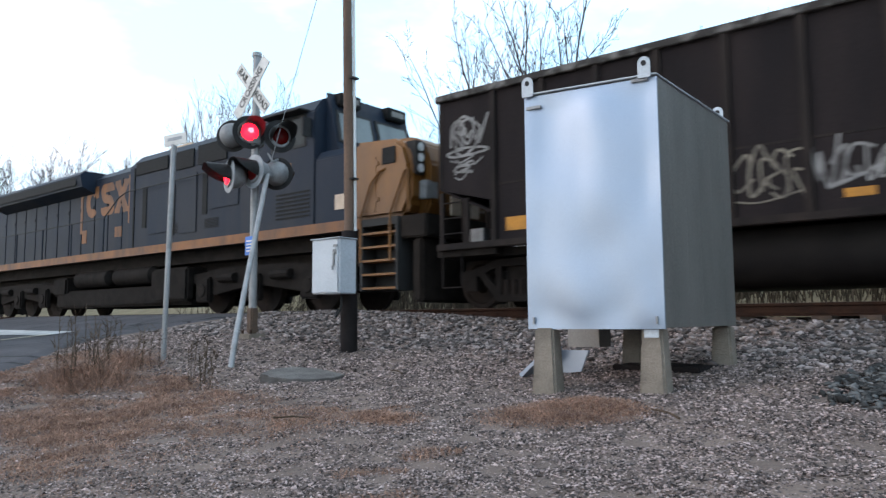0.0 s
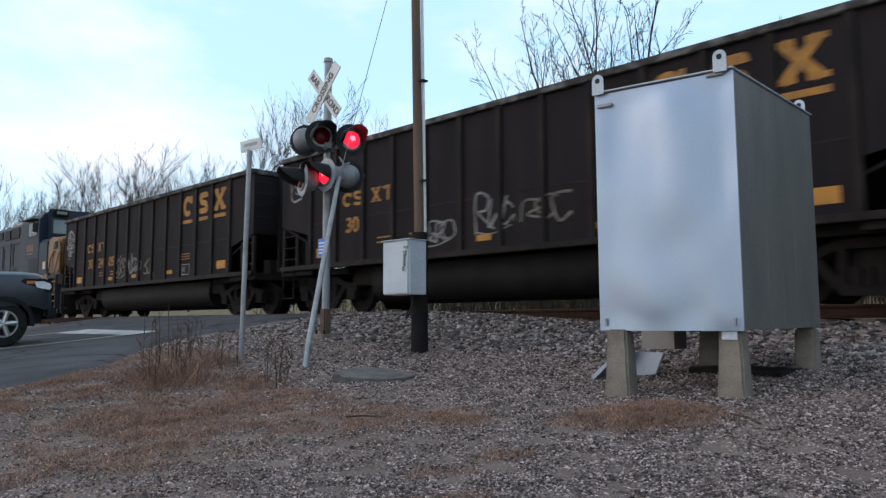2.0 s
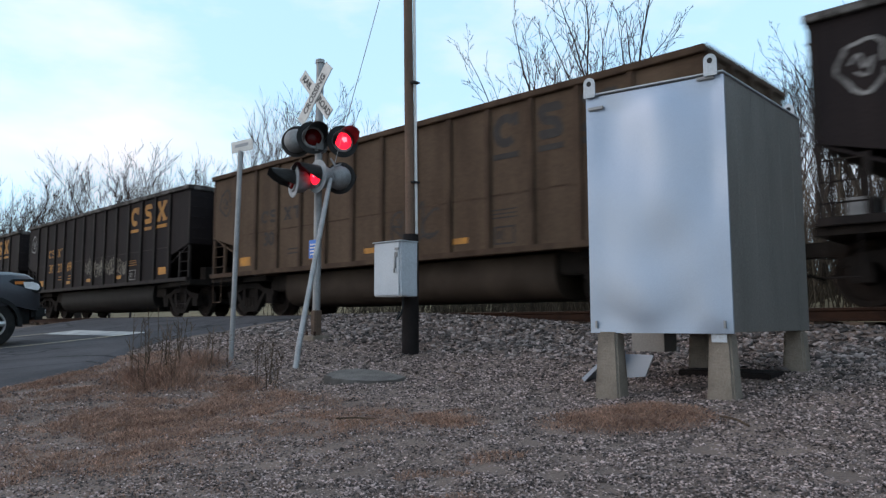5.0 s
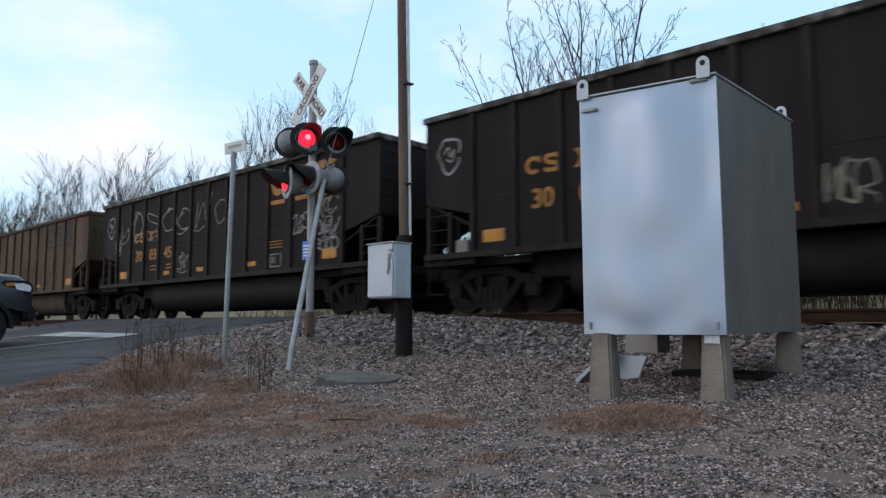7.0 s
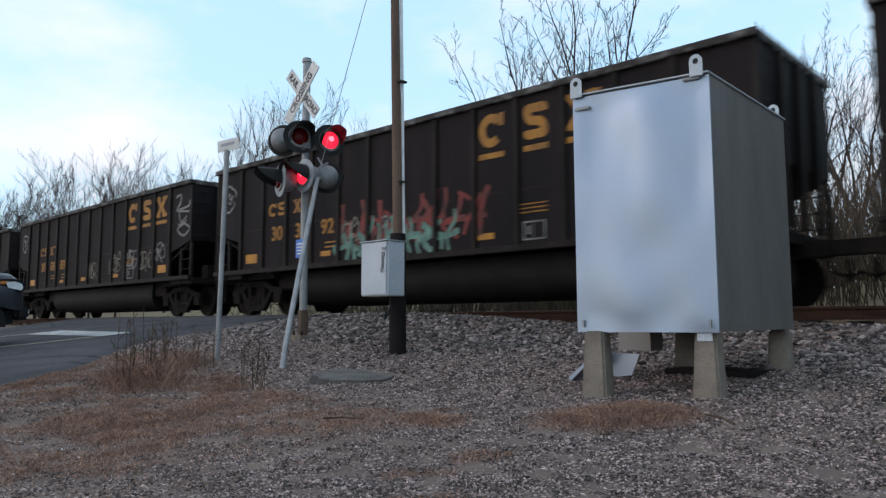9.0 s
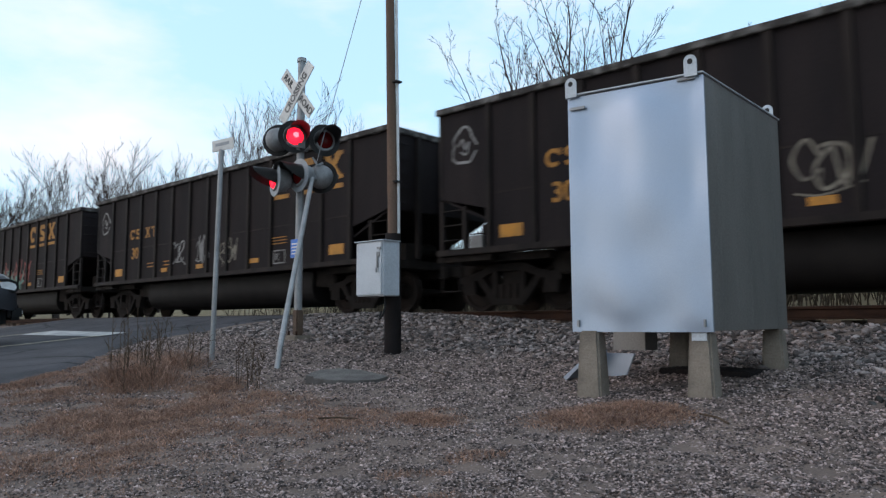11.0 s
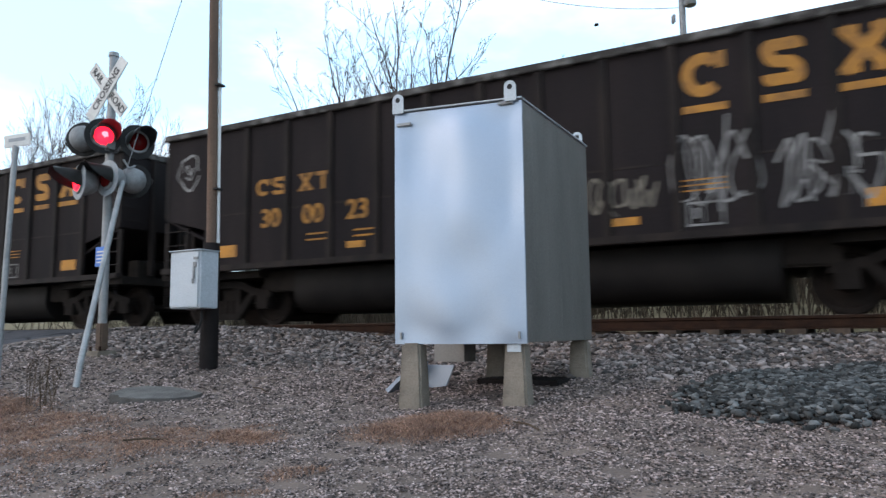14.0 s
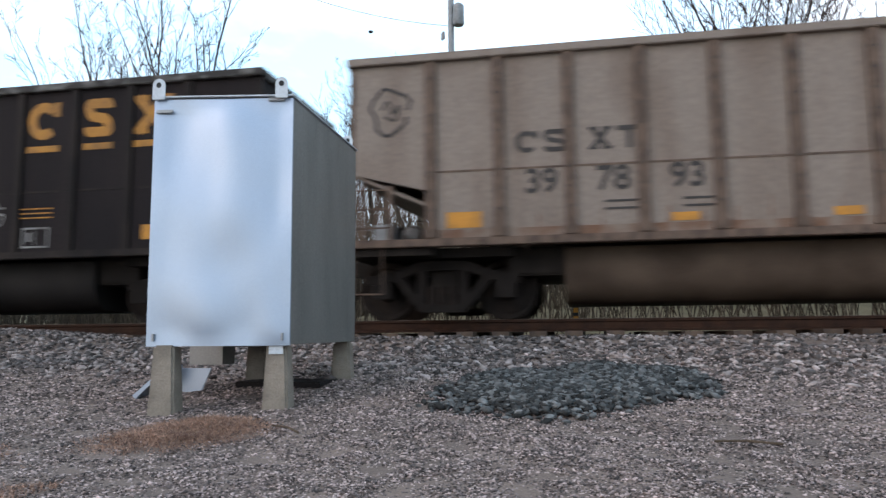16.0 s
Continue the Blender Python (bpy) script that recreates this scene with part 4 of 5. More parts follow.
# faded lettering stands as plain blocks
for shape, x in (("arc", -14.55), ("bend", -13.6), ("cross", -12.75)):
    bm = bmesh.new()
    mark_shape(bm, shape, x, 2.95, 0.8, 0.95, 0.26, -0.978)
    part("emblem", bm, "loco_orange", loco, "faded orange painted emblem shape")
each("emblem", "loco_orange", loco, (-14.75, -14.45, -0.982, -0.974, 2.2, 2.6), (-12.7, -12.3, -0.982, -0.974, 2.25, 2.55), (-14.9, -14.75, -0.982, -0.974, 2.5, 3.9), (-11.95, -11.8, -0.982, -0.974, 2.6, 4.0))

second = copy_thing(loco, pose(FIRST - 23.3, TRACK_Y, RAIL_Z))

# ---- signal case on its concrete legs ----
CASE = (-3.57, -2.31, 5.53, 7.21, -0.088, 1.945)
CASE_ALONG = Vector((math.cos(radians(9.5)), math.sin(radians(9.5)))) * 1.152
CASE_BACK = Vector((math.cos(radians(91.3)), math.sin(radians(91.3)))) * 1.86


def settled(x, y):
    """A place on the case's square plan, as the case stands: slightly turned and racked."""
    p = Vector((-2.312, 5.53)) + CASE_ALONG * ((x + 2.31) / 1.26) + CASE_BACK * ((y - 5.53) / 1.68)
    return p.x, p.y


x0, x1, y0, y1, z0, z1 = CASE
case = thing("signal_equipment_case", pose(0, 0, 0), "large silver aluminium signal equipment case with lifting lugs", "equipment case")
bm = bmesh.new()
cube(bm, x0 + 0.01, x1 - 0.01, y0 + 0.03, y1, z0 + 0.01, z1)
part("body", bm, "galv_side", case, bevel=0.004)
bm = bmesh.new()
nx, nz = 26, 40
g = [[bm.verts.new((x0 + (x1 - x0) * i / nx, y0 + 0.012 + 0.026 * noise.noise((i * 0.10, j * 0.085, 5)) * min(1, i / 3, (nx - i) / 3, j / 3, (nz - j) / 3), z0 + (z1 - z0 - 0.01) * j / nz)) for i in range(nx + 1)] for j in range(nz + 1)]
for j in range(nz):
    for i in range(nx):
        bm.faces.new((g[j][i], g[j][i + 1], g[j + 1][i + 1], g[j + 1][i]))
ring = [g[0][i] for i in range(nx + 1)] + [g[j][nx] for j in range(1, nz + 1)] + [g[nz][i] for i in range(nx - 1, -1, -1)] + [g[j][0] for j in range(nz - 1, 0, -1)]
back = [bm.verts.new((v.co.x, y0 + 0.03, v.co.z)) for v in ring]
for i in range(len(ring)):
    j = (i + 1) % len(ring)
    bm.faces.new((ring[i], back[i], back[j], ring[j]))
door = part("door", bm, "galv", case, "dented aluminium door, sky brightness put into its colour", smooth=True)
boxes("lid", "cabinet", case, (x0 - 0.012, x1 + 0.008, y0 - 0.012, y1 + 0.012, z1 + 0.001, z1 + 0.015), label="thin flat lid", bevel=0.004)
for x in (x0 + 0.06, x1 - 0.09):
    for y in (y0 + 0.0, y1 - 0.02):
        bm = bmesh.new()
        pts = [(x - 0.055, z1 - 0.02), (x + 0.055, z1 - 0.02), (x + 0.055, z1 + 0.10)] + [(x + 0.055 * math.cos(radians(a)), z1 + 0.10 + 0.055 * math.sin(radians(a))) for a in range(15, 180, 15)] + [(x - 0.055, z1 + 0.10)]
        slab(bm, pts, y - 0.03, y - 0.02)
        lug = part("lifting_lug", bm, "cabinet", case, "painted lifting lug")
        bm = bmesh.new()
        lathe(bm, [(y - 0.031, 0.024), (y - 0.019, 0.024)], (x, 0, z1 + 0.10), "y", 14)
        part("lug_hole", bm, "black", lug)
for x, z in ((x0 + 0.03, z1 - 0.13), (x1 - 0.22, z1 - 0.04)):
    boxes("hinge", "pipe", door, (x, x + 0.15, y0 - 0.012, y0 + 0.006, z, z + 0.028), bevel=0.004)
for x in (x0 + 0.07, x1 - 0.06):
    boxes("latch", "pipe", door, (x - 0.008, x + 0.008, y0 - 0.012, y0 + 0.006, z0 + 0.04, z0 + 0.1))
for i in range(5):
    boxes("side_seam", "galv_side", case, (x1 - 0.011, x1 - 0.0088, y0 + 0.3 * (i + 0.8), y0 + 0.3 * (i + 0.8) + 0.012, z0 + 0.02, z1 - 0.02))
for piece in case.children_recursive:
    for v in piece.data.vertices:
        v.co.xy = settled(v.co.x, v.co.y)
leg = thing("concrete_leg", pose(0, 0, 0), "tapered weathered concrete leg under the silver case", "support post", "case legs")
bm = bmesh.new()
va = [bm.verts.new((sx * 0.082, sy * 0.085, 0)) for sx, sy in ((-1, -1), (1, -1), (1, 1), (-1, 1))]
vb = [bm.verts.new((sx * 0.112, sy * 0.112, -0.62)) for sx, sy in ((-1, -1), (1, -1), (1, 1), (-1, 1))]
bm.faces.new(va), bm.faces.new(vb[::-1])
for i in range(4):
    bm.faces.new((va[i], vb[i], vb[(i + 1) % 4], va[(i + 1) % 4]))
part("post", bm, "concrete", leg, bevel=0.018)
spots = [settled(x, y) for x, y in ((x0 + 0.16, y0 + 0.06), (x1 - 0.14, y0 + 0.12), (x0 + 0.2, y1 - 0.12), (x1 - 0.10, y1 - 0.12))]
leg.matrix_basis = pose(spots[0][0], spots[0][1], z0 + 0.009, 0, 0, 9)
for k, (x, y) in enumerate(spots[1:]):
    other_leg = copy_thing(leg, pose(x, y, z0 + 0.009, 0, 0, (6, 14, 4)[k]))
    if k == 0:
        boxes("shim", "cabinet", other_leg, (-0.055, 0.06, -0.0975, -0.087, -0.075, -0.012), label="pale metal shim plate")
chute = thing("cable_chute", pose(0, 0, 0), "bent sheet-metal cable chute under the silver case", "cable chute")
boxes("duct", "galv_side", chute, (-3.72, -3.38, 6.5, 6.75, -0.28, -0.075))
bm = bmesh.new()
slab(bm, [(-3.95, -0.56), (-3.45, -0.50), (-3.36, -0.30), (-3.66, -0.30)], 6.25, 6.27)
slab(bm, [(-3.95, -0.56), (-3.66, -0.30), (-3.66, -0.27), (-3.98, -0.53)], 6.0, 6.27)
part("flap", bm, "galv", chute, "bent bright sheet flap")
plank = tagged(boxes("plank", "creosote", None, (-3.3, -2.45, 6.6, 7.2, -0.50, -0.445), bevel=0.01), "dark weathered boards lying on the gravel under the case", "board")

# ---- utility pole with meter cabinet ----
PX, PY = -7.225, 6.83
pole = thing("utility_pole", pose(PX, PY, ground_z(PX, PY)), "weathered brown wooden utility pole with a white conduit", "utility pole")
bm = bmesh.new()
tube(bm, (0, 0, 1.35), (-0.12, -0.03, 9.0), 0.066, 0.056, 14)
part("shaft", bm, "wood", pole, smooth=True)
bm = bmesh.new()
tube(bm, (0, 0, -0.3), (0, 0, 1.6), 0.118, 0.105, 14)
part("butt", bm, "creosote", pole, "black creosoted butt", smooth=True)
rod("conduit", "white_plastic", pole, [(0.062, 0.052, 1.5), (-0.04, 0.03, 8.6)], 0.021, 10, "white plastic conduit")
for z in (2.3, 3.7, 5.2, 6.7):
    boxes("strap", "black", pole, (0.02, 0.10, -0.04, 0.075, z, z + 0.022))
cab_x, cab_y = PX - 0.015, PY - 0.25
box_z = 0.34
cabinet = thing("electrical_cabinet", pose(cab_x, cab_y, box_z), "white painted steel electrical cabinet bolted to a pole", "electrical box")
boxes("body", "cabinet", cabinet, (-0.26, 0.26, -0.145, 0.145, 0, 0.715), bevel=0.008)
cdoor = boxes("door", "cabinet", cabinet, (-0.255, 0.235, -0.166, -0.147, 0.015, 0.705), bevel=0.006)
boxes("handle", "grey_cast", cdoor, (0.16, 0.19, -0.19, -0.166, 0.36, 0.52), (0.15, 0.215, -0.178, -0.166, 0.50, 0.57), bevel=0.006)
rod("pull_rod", "grey_cast", cdoor, [(0.175, -0.195, 0.30), (0.175, -0.195, 0.36)], 0.012)
boxes("hood", "cabinet", cabinet, (-0.275, 0.275, -0.185, 0.15, 0.716, 0.726))
boxes("hasp", "grey_cast", cdoor, (0.17, 0.24, -0.185, -0.166, 0.60, 0.63))
boxes("bracket", "creosote", cabinet, (-0.1, 0.1, 0.145, 0.22, 0.1, 0.18), (-0.1, 0.1, 0.145, 0.22, 0.6, 0.68))
rod("cable_loop", "plastic", cabinet, [(0.15, -0.02, 0.0), (0.17, -0.03, -0.14), (0.16, -0.06, -0.24), (0.10, -0.06, -0.30), (0.04, -0.02, -0.29), (0.0, 0.06, -0.2)], 0.013)

# ---- crossing signal ----
SX, SY = -9.27, 6.78
SZ = ground_z(SX, SY)
signal = thing("crossing_signal", pose(SX, SY, SZ), "railroad crossing signal mast with crossbuck and flashing red lamps", "crossing signal")
rod("mast", "pipe", signal, [(0, 0, 0.1), (0, 0, 4.34)], 0.06, 16, "grey galvanised mast")
boxes("base", "concrete", signal, (-0.15, 0.15, -0.15, 0.15, -0.25, 0.06), bevel=0.02)
boxes("base_bolt", "steel", signal, (-0.11, -0.085, -0.11, -0.085, 0.06, 0.12), (0.085, 0.11, -0.11, -0.085, 0.06, 0.12))
boxes("base_flange", "tie", signal, (-0.065, 0.065, -0.065, 0.065, 0.06, 0.46), bevel=0.02)
bm = bmesh.new()
lathe(bm, [(4.34, 0.075), (4.40, 0.07), (4.42, 0.02)], (0, 0, 0), "z", 14)
part("cap", bm, "pipe", signal)
view = Vector((9.27, -6.78, 0)).normalized()
buck_yaw = 2
for lean, words in ((-48, ("CROSSING",)), (48, ("RAIL", "ROAD"))):
    m = pose(0, 0, 3.82, 0, 0, buck_yaw) @ pose(0, -0.075 - (0.022 if lean < 0 else 0), 0, 0, lean, 0)
    bm = bmesh.new()
    cube(bm, -0.525, 0.525, -0.008, 0.008, -0.1, 0.1)
    blade = part("crossbuck_blade", bm, "sign_white", signal, "white reflective crossbuck blade with black words")
    blade.matrix_basis = m
    for k, word in enumerate(words):
        x = 0 if len(words) == 1 else (-0.32, 0.32)[k]
        written("lettering", word, 0.15 if len(words) == 1 else 0.145, "word", blade, pose(x, -0.011, 0, 90), 0.002)


def bearing(az, el, r):
    """A place by compass bearing, height angle and distance from the camera, in the signal's space."""
    a = radians(az)
    return Vector((-math.sin(a) * r - SX, math.cos(a) * r - SY, math.tan(radians(el)) * r - SZ))


lamps = {"a": [], "b": []}


def head_lamp(az, el, r, yaw, group, dark_disc=True):
    """One flasher head: backing disc, housing, visor, and a turning lens drum with a lit and an unlit face."""
    at = bearing(az, el, r)
    base = Matrix.Translation(at) @ pose(0, 0, 0, 0, 0, yaw)
    bm = bmesh.new()
    lathe(bm, [(-0.006, 0.255), (0.006, 0.255)], (0, 0, 0), "y", 32)
    disc = part("backing_disc", bm, "black" if dark_disc else "disc_grey", signal, "round background disc")
    disc.matrix_basis = base
    bm = bmesh.new()
    lathe(bm, [(0.25, 0.04), (0.235, 0.10), (0.18, 0.155), (0.08, 0.185), (0.008, 0.19)], (0, 0, 0), "y", 24)
    lathe(bm, [(-0.03, 0.165), (-0.006, 0.175)], (0, 0, 0), "y", 24)
    part("housing", bm, "grey_cast", disc, smooth=True)
    bm = bmesh.new()
    n, rows_ = 18, []
    for depth, spread in ((-0.02, 120), (-0.14, 108), (-0.26, 88), (-0.37, 58)):
        rows_.append([bm.verts.new((0.17 * math.sin(radians(-spread + 2 * spread * i / n)), depth, 0.17 * math.cos(radians(-spread + 2 * spread * i / n)))) for i in range(n + 1)])
    for a, b in zip(rows_, rows_[1:]):
        for i in range(n):
            bm.faces.new((a[i], a[i + 1], b[i + 1], b[i]))
    bmesh.ops.solidify(bm, geom=bm.faces[:], thickness=0.006)
    part("visor", bm, "visor", disc, "long black visor", smooth=True)
    if group:
        me = bpy.data.meshes.new("lens_drum")
        bm = bmesh.new()
        bmesh.ops.create_uvsphere(bm, u_segments=48, v_segments=28, radius=0.135)
        bmesh.ops.scale(bm, vec=(1, 0.32, 1), verts=bm.verts)
        for f in bm.faces:
            c = f.calc_center_median()
            f.material_index = 2 if c.y > 0 else (1 if math.hypot(c.x - 0.01, c.z - 0.02) < 0.045 else 0)
            f.smooth = True
        bm.to_mesh(me)
        bm.free()
        for k in ("red_lit", "red_core", "red_off"):
            me.materials.append(M[k])
        drum = new("lens_drum", me)
        drum.parent = signal
        drum["label"] = "red lens drum, lit on one face"
        drum.matrix_basis = base @ pose(0, -0.024, 0)
        lamps[group].append((drum, base @ pose(0, -0.024, 0)))


def facing(dx, dy):
    """Yaw for a head whose front (-y) looks along (dx, dy)."""
    return math.degrees(math.atan2(dx, -dy))


head_lamp(54.3, 14.1, 11.35, facing(0.93, -0.36), "a")
head_lamp(55.5, 13.75, 11.75, facing(-0.62, 0.78), "")
head_lamp(52.0, 13.9, 11.45, facing(0.95, -0.30), "b")
head_lamp(55.7, 10.8, 11.25, facing(-0.28, -0.96), "a", False)
head_lamp(53.9, 11.2, 11.2, facing(-0.05, -1.0), "b", False)
head_lamp(52.15, 11.1, 11.5, facing(-0.5, 0.86), "")
for el in (14.0, 11.0):
    rod("crossarm", "grey_cast", signal, [bearing(55.4, el, 11.55), bearing(52.0, el, 11.52)], 0.032, 10)
boxes("junction_box", "grey_cast", signal, (-0.12, 0.12, -0.16, 0.1, 2.9, 3.12), bevel=0.03)
rod("wire_loop", "grey_cast", signal, [bearing(52.9, 12.6, 11.3), bearing(52.5, 12.0, 11.3), bearing(52.1, 12.2, 11.4)], 0.015)
boxes("notice_plate", "sign_blue", signal, (-0.10, 0.10, -0.085, -0.07, 1.24, 1.52), label="small blue notice plate")
for i in range(4):
    boxes("notice_bar", "sign_white", signal, (-0.07, 0.07, -0.088, -0.0855, 1.29 + 0.05 * i, 1.31 + 0.05 * i))
top = bearing(52.9, 11.0, 11.15) + Vector((SX, SY, SZ))
foot = Vector((-7.42, 5.12, ground_z(-7.42, 5.12)))
brace = thing("brace_pipe", pose(0, 0, 0), "leaning galvanised brace pipe from the ground to the signal mast", "brace")
rod("pipe", "pipe", brace, [foot + Vector((0, 0, -0.1)), foot.lerp(top, 0.12), top], 0.036, 12)
rod("clamp", "grey_cast", brace, [top, top + Vector((-0.15, 0.25, 0.02))], 0.03)
wire = thing("guy_wire", pose(0, 0, 0), "thin steel guy wire running up from the brace", "wire")
rod("strand", "grey_cast", wire, [top, (-8.35, 7.4, 5.6), (-7.9, 7.3, 8.4)], 0.006, 5)

# ---- street sign ----
sign = thing("street_sign", pose(-8.5, 4.9, ground_z(-8.5, 4.9)), "small street name sign on a thin galvanised post", "street sign")
rod("post", "pipe", sign, [(0, 0, -0.2), (0.06, 0.03, 2.72)], 0.033, 12)
bm = bmesh.new()
cube(bm, -0.17, 0.17, -0.008, 0.008, -0.075, 0.075)
plate = part("plate", bm, "sign_white", sign, "flat white sign plate", bevel=0.004)
plate.matrix_basis = pose(0.09, 0.03, 2.78, 0, -5, 20)
boxes("name_bar", "disc_grey", plate, (-0.11, 0.11, -0.0105, -0.0085, -0.012, 0.03))
rod("bracket", "pipe", sign, [(0.06, 0.03, 2.64), (0.07, 0.03, 2.705)], 0.04, 10)

# ---- slab lying in the gravel ----
bm = bmesh.new()
slab(bm, [(-0.50, -0.16), (-0.38, -0.20), (-0.36, -0.31), (-0.10, -0.36), (0.22, -0.30), (0.42, -0.18), (0.52, 0.06), (0.44, 0.12), (0.10, 0.38), (-0.22, 0.40), (-0.42, 0.22), (-0.47, 0.02)], -0.12, 0.035, "xy")
bmesh.ops.bevel(bm, geom=bm.edges[:], offset=0.008, segments=2, affect="EDGES")
slab_ob = tagged(new("concrete_slab", mesh_of("concrete_slab", bm, "old_concrete", True)), "flat broken grey concrete slab half sunk in gravel", "slab")
slab_ob.matrix_basis = pose(-6.15, 5.15, ground_z(-6.15, 5.15) + 0.03, 7, 3, 38) @ Matrix.Scale(0.84, 4)

# ---- pickup truck ----
WX = -16.0
pickup = thing("pickup_truck", pose(WX - 0.9, 4.24, ground_z(WX, 4.24)), "dark grey pickup truck waiting at the stop line", "pickup truck")
tilt = math.degrees(math.atan2(ground_z(WX, 5) - ground_z(WX, 1), 4.0))
pickup.matrix_basis = pose(WX - 0.9, 4.12, ground_z(WX, 4.24) + 0.02, tilt, 0, 2) @ Matrix.Scale(1.06, 4)


def loft(bm, sections):
    """Body through cross sections: (y, half width bottom, half width top, z bottom, z top)."""
    rings = []
    for y, wb, wt, zb, zt in sections:
        zm = zb + (zt - zb) * 0.55
        pts = [(-wb, zb), (-wb - 0.02, zm), (-wt, zt - 0.06), (-wt + 0.12, zt), (wt - 0.12, zt), (wt, zt - 0.06), (wb + 0.02, zm), (wb, zb)]
        rings.append([bm.verts.new((x, y, z)) for x, z in pts])
    for a, b in zip(rings, rings[1:]):
        for i in range(8):
            bm.faces.new((a[i], a[(i + 1) % 8], b[(i + 1) % 8], b[i]))
    bm.faces.new(rings[0])
    bm.faces.new(rings[-1][::-1])


bm = bmesh.new()
loft(bm, [(-4.3, 0.90, 0.90, 0.62, 1.30), (-1.75, 0.92, 0.92, 0.62, 1.32), (-0.9, 0.92, 0.90, 0.66, 1.34), (-0.35, 0.92, 0.87, 0.70, 1.37), (0.35, 0.92, 0.86, 0.72, 1.34), (0.66, 0.91, 0.84, 0.62, 1.29), (0.80, 0.87, 0.80, 0.60, 1.20), (0.86, 0.80, 0.74, 0.62, 1.08)])
body = part("body", bm, "car_paint", pickup, "dark grey painted body and bonnet", smooth=True)
bm = bmesh.new()
loft(bm, [(-3.0, 0.84, 0.66, 1.15, 1.72), (-2.6, 0.86, 0.70, 1.15, 1.82), (-1.5, 0.87, 0.70, 1.15, 1.82), (-0.75, 0.86, 0.66, 1.2, 1.38)])
part("cab", bm, "glass", pickup, smooth=True)
boxes("bumper", "plastic", pickup, (-0.86, 0.86, 0.70, 0.95, 0.42, 0.70), label="black front bumper", bevel=0.06)
boxes("grille", "plastic", pickup, (-0.5, 0.5, 0.84, 0.89, 0.72, 0.98), bevel=0.02)
for s in (-1, 1):
    bm = bmesh.new()
    slab(bm, [(0.30, 1.15), (0.50, 0.98), (0.80, 0.92), (0.87, 1.00), (0.84, 1.13), (0.72, 1.19), (0.36, 1.20)], *sorted((s * 0.70, s * 0.922)), "yz")
    light = part("headlight", bm, "plastic", pickup, "headlight in a black bezel with amber marker", bevel=0.012)
    bm = bmesh.new()
    slab(bm, [(0.56, 1.02), (0.79, 0.96), (0.84, 1.02), (0.81, 1.10), (0.70, 1.15), (0.52, 1.15)], *sorted((s * 0.72, s * 0.931)), "yz")
    part("reflector", bm, "lamp", light, "clear bright reflector", bevel=0.012)
    boxes("fog_lamp", "lamp", pickup, (*sorted((s * 0.62, s * 0.80)), 0.93, 0.96, 0.52, 0.62), bevel=0.012)
    boxes("marker", "amber", light, (*sorted((s * 0.90, s * 0.93)), 0.40, 0.56, 1.10, 1.155))
    for y in (0.0, -3.3):
        bm = bmesh.new()
        pts = [(y + 0.50 * math.cos(radians(a)), 0.40 + 0.50 * math.sin(radians(a))) for a in range(-10, 191, 20)] + [(y + 0.43 * math.cos(radians(a)), 0.40 + 0.43 * math.sin(radians(a))) for a in range(190, -11, -20)]
        slab(bm, pts, *sorted((s * 0.80, s * 0.965)), "yz")
        part("fender_flare", bm, "plastic", pickup, "black wheel-arch flare")
        bm = bmesh.new()
        lathe(bm, [(s * 0.66, 0.34), (s * 0.67, 0.395), (s * 0.70, 0.41), (s * 0.87, 0.41), (s * 0.90, 0.39), (s * 0.905, 0.25), (s * 0.86, 0.24)], (0, y, 0.40), "x", 32)
        wheel = part("wheel", bm, "rubber", pickup, "black tyre on a silver five-spoke rim", smooth=True)
        bm = bmesh.new()
        lathe(bm, [(s * 0.80, 0.245), (s * 0.895, 0.25), (s * 0.895, 0.22), (s * 0.85, 0.215)], (0, y, 0.40), "x", 28)
        for k in range(5):
            a = 2 * math.pi * k / 5
            tube(bm, (s * 0.875, y, 0.40), (s * 0.88, y + 0.22 * math.cos(a), 0.40 + 0.22 * math.sin(a)), 0.045, 0.05, 8)
        lathe(bm, [(s * 0.85, 0.07), (s * 0.905, 0.06)], (0, y, 0.40), "x", 14)
        part("rim", bm, "alloy", wheel, smooth=True)
boxes("chassis", "plastic", pickup, (-0.7, 0.7, -4.2, 0.7, 0.36, 0.66))

# ---- trees ----


def limb_mesh(name, limbs, mat):
    """Three- to five-sided tapered limbs joined into one mesh."""
    verts, faces = [], []
    for a, b, r0, r1 in limbs:
        n = 5 if r0 > 0.05 else 3
        d = (b - a).normalized()
        u = d.orthogonal().normalized()
        v = d.cross(u)
        k = len(verts)
        for p, r in ((a, r0), (b, r1)):
            for i in range(n):
                w_ = 2 * math.pi * i / n
                verts.append(p + r * (math.cos(w_) * u + math.sin(w_) * v))
        faces += [(k + i, k + (i + 1) % n, k + n + (i + 1) % n, k + n + i) for i in range(n)]
    me = bpy.data.meshes.new(name)
    me.from_pydata(verts, [], faces)
    me.materials.append(M[mat])
    return me


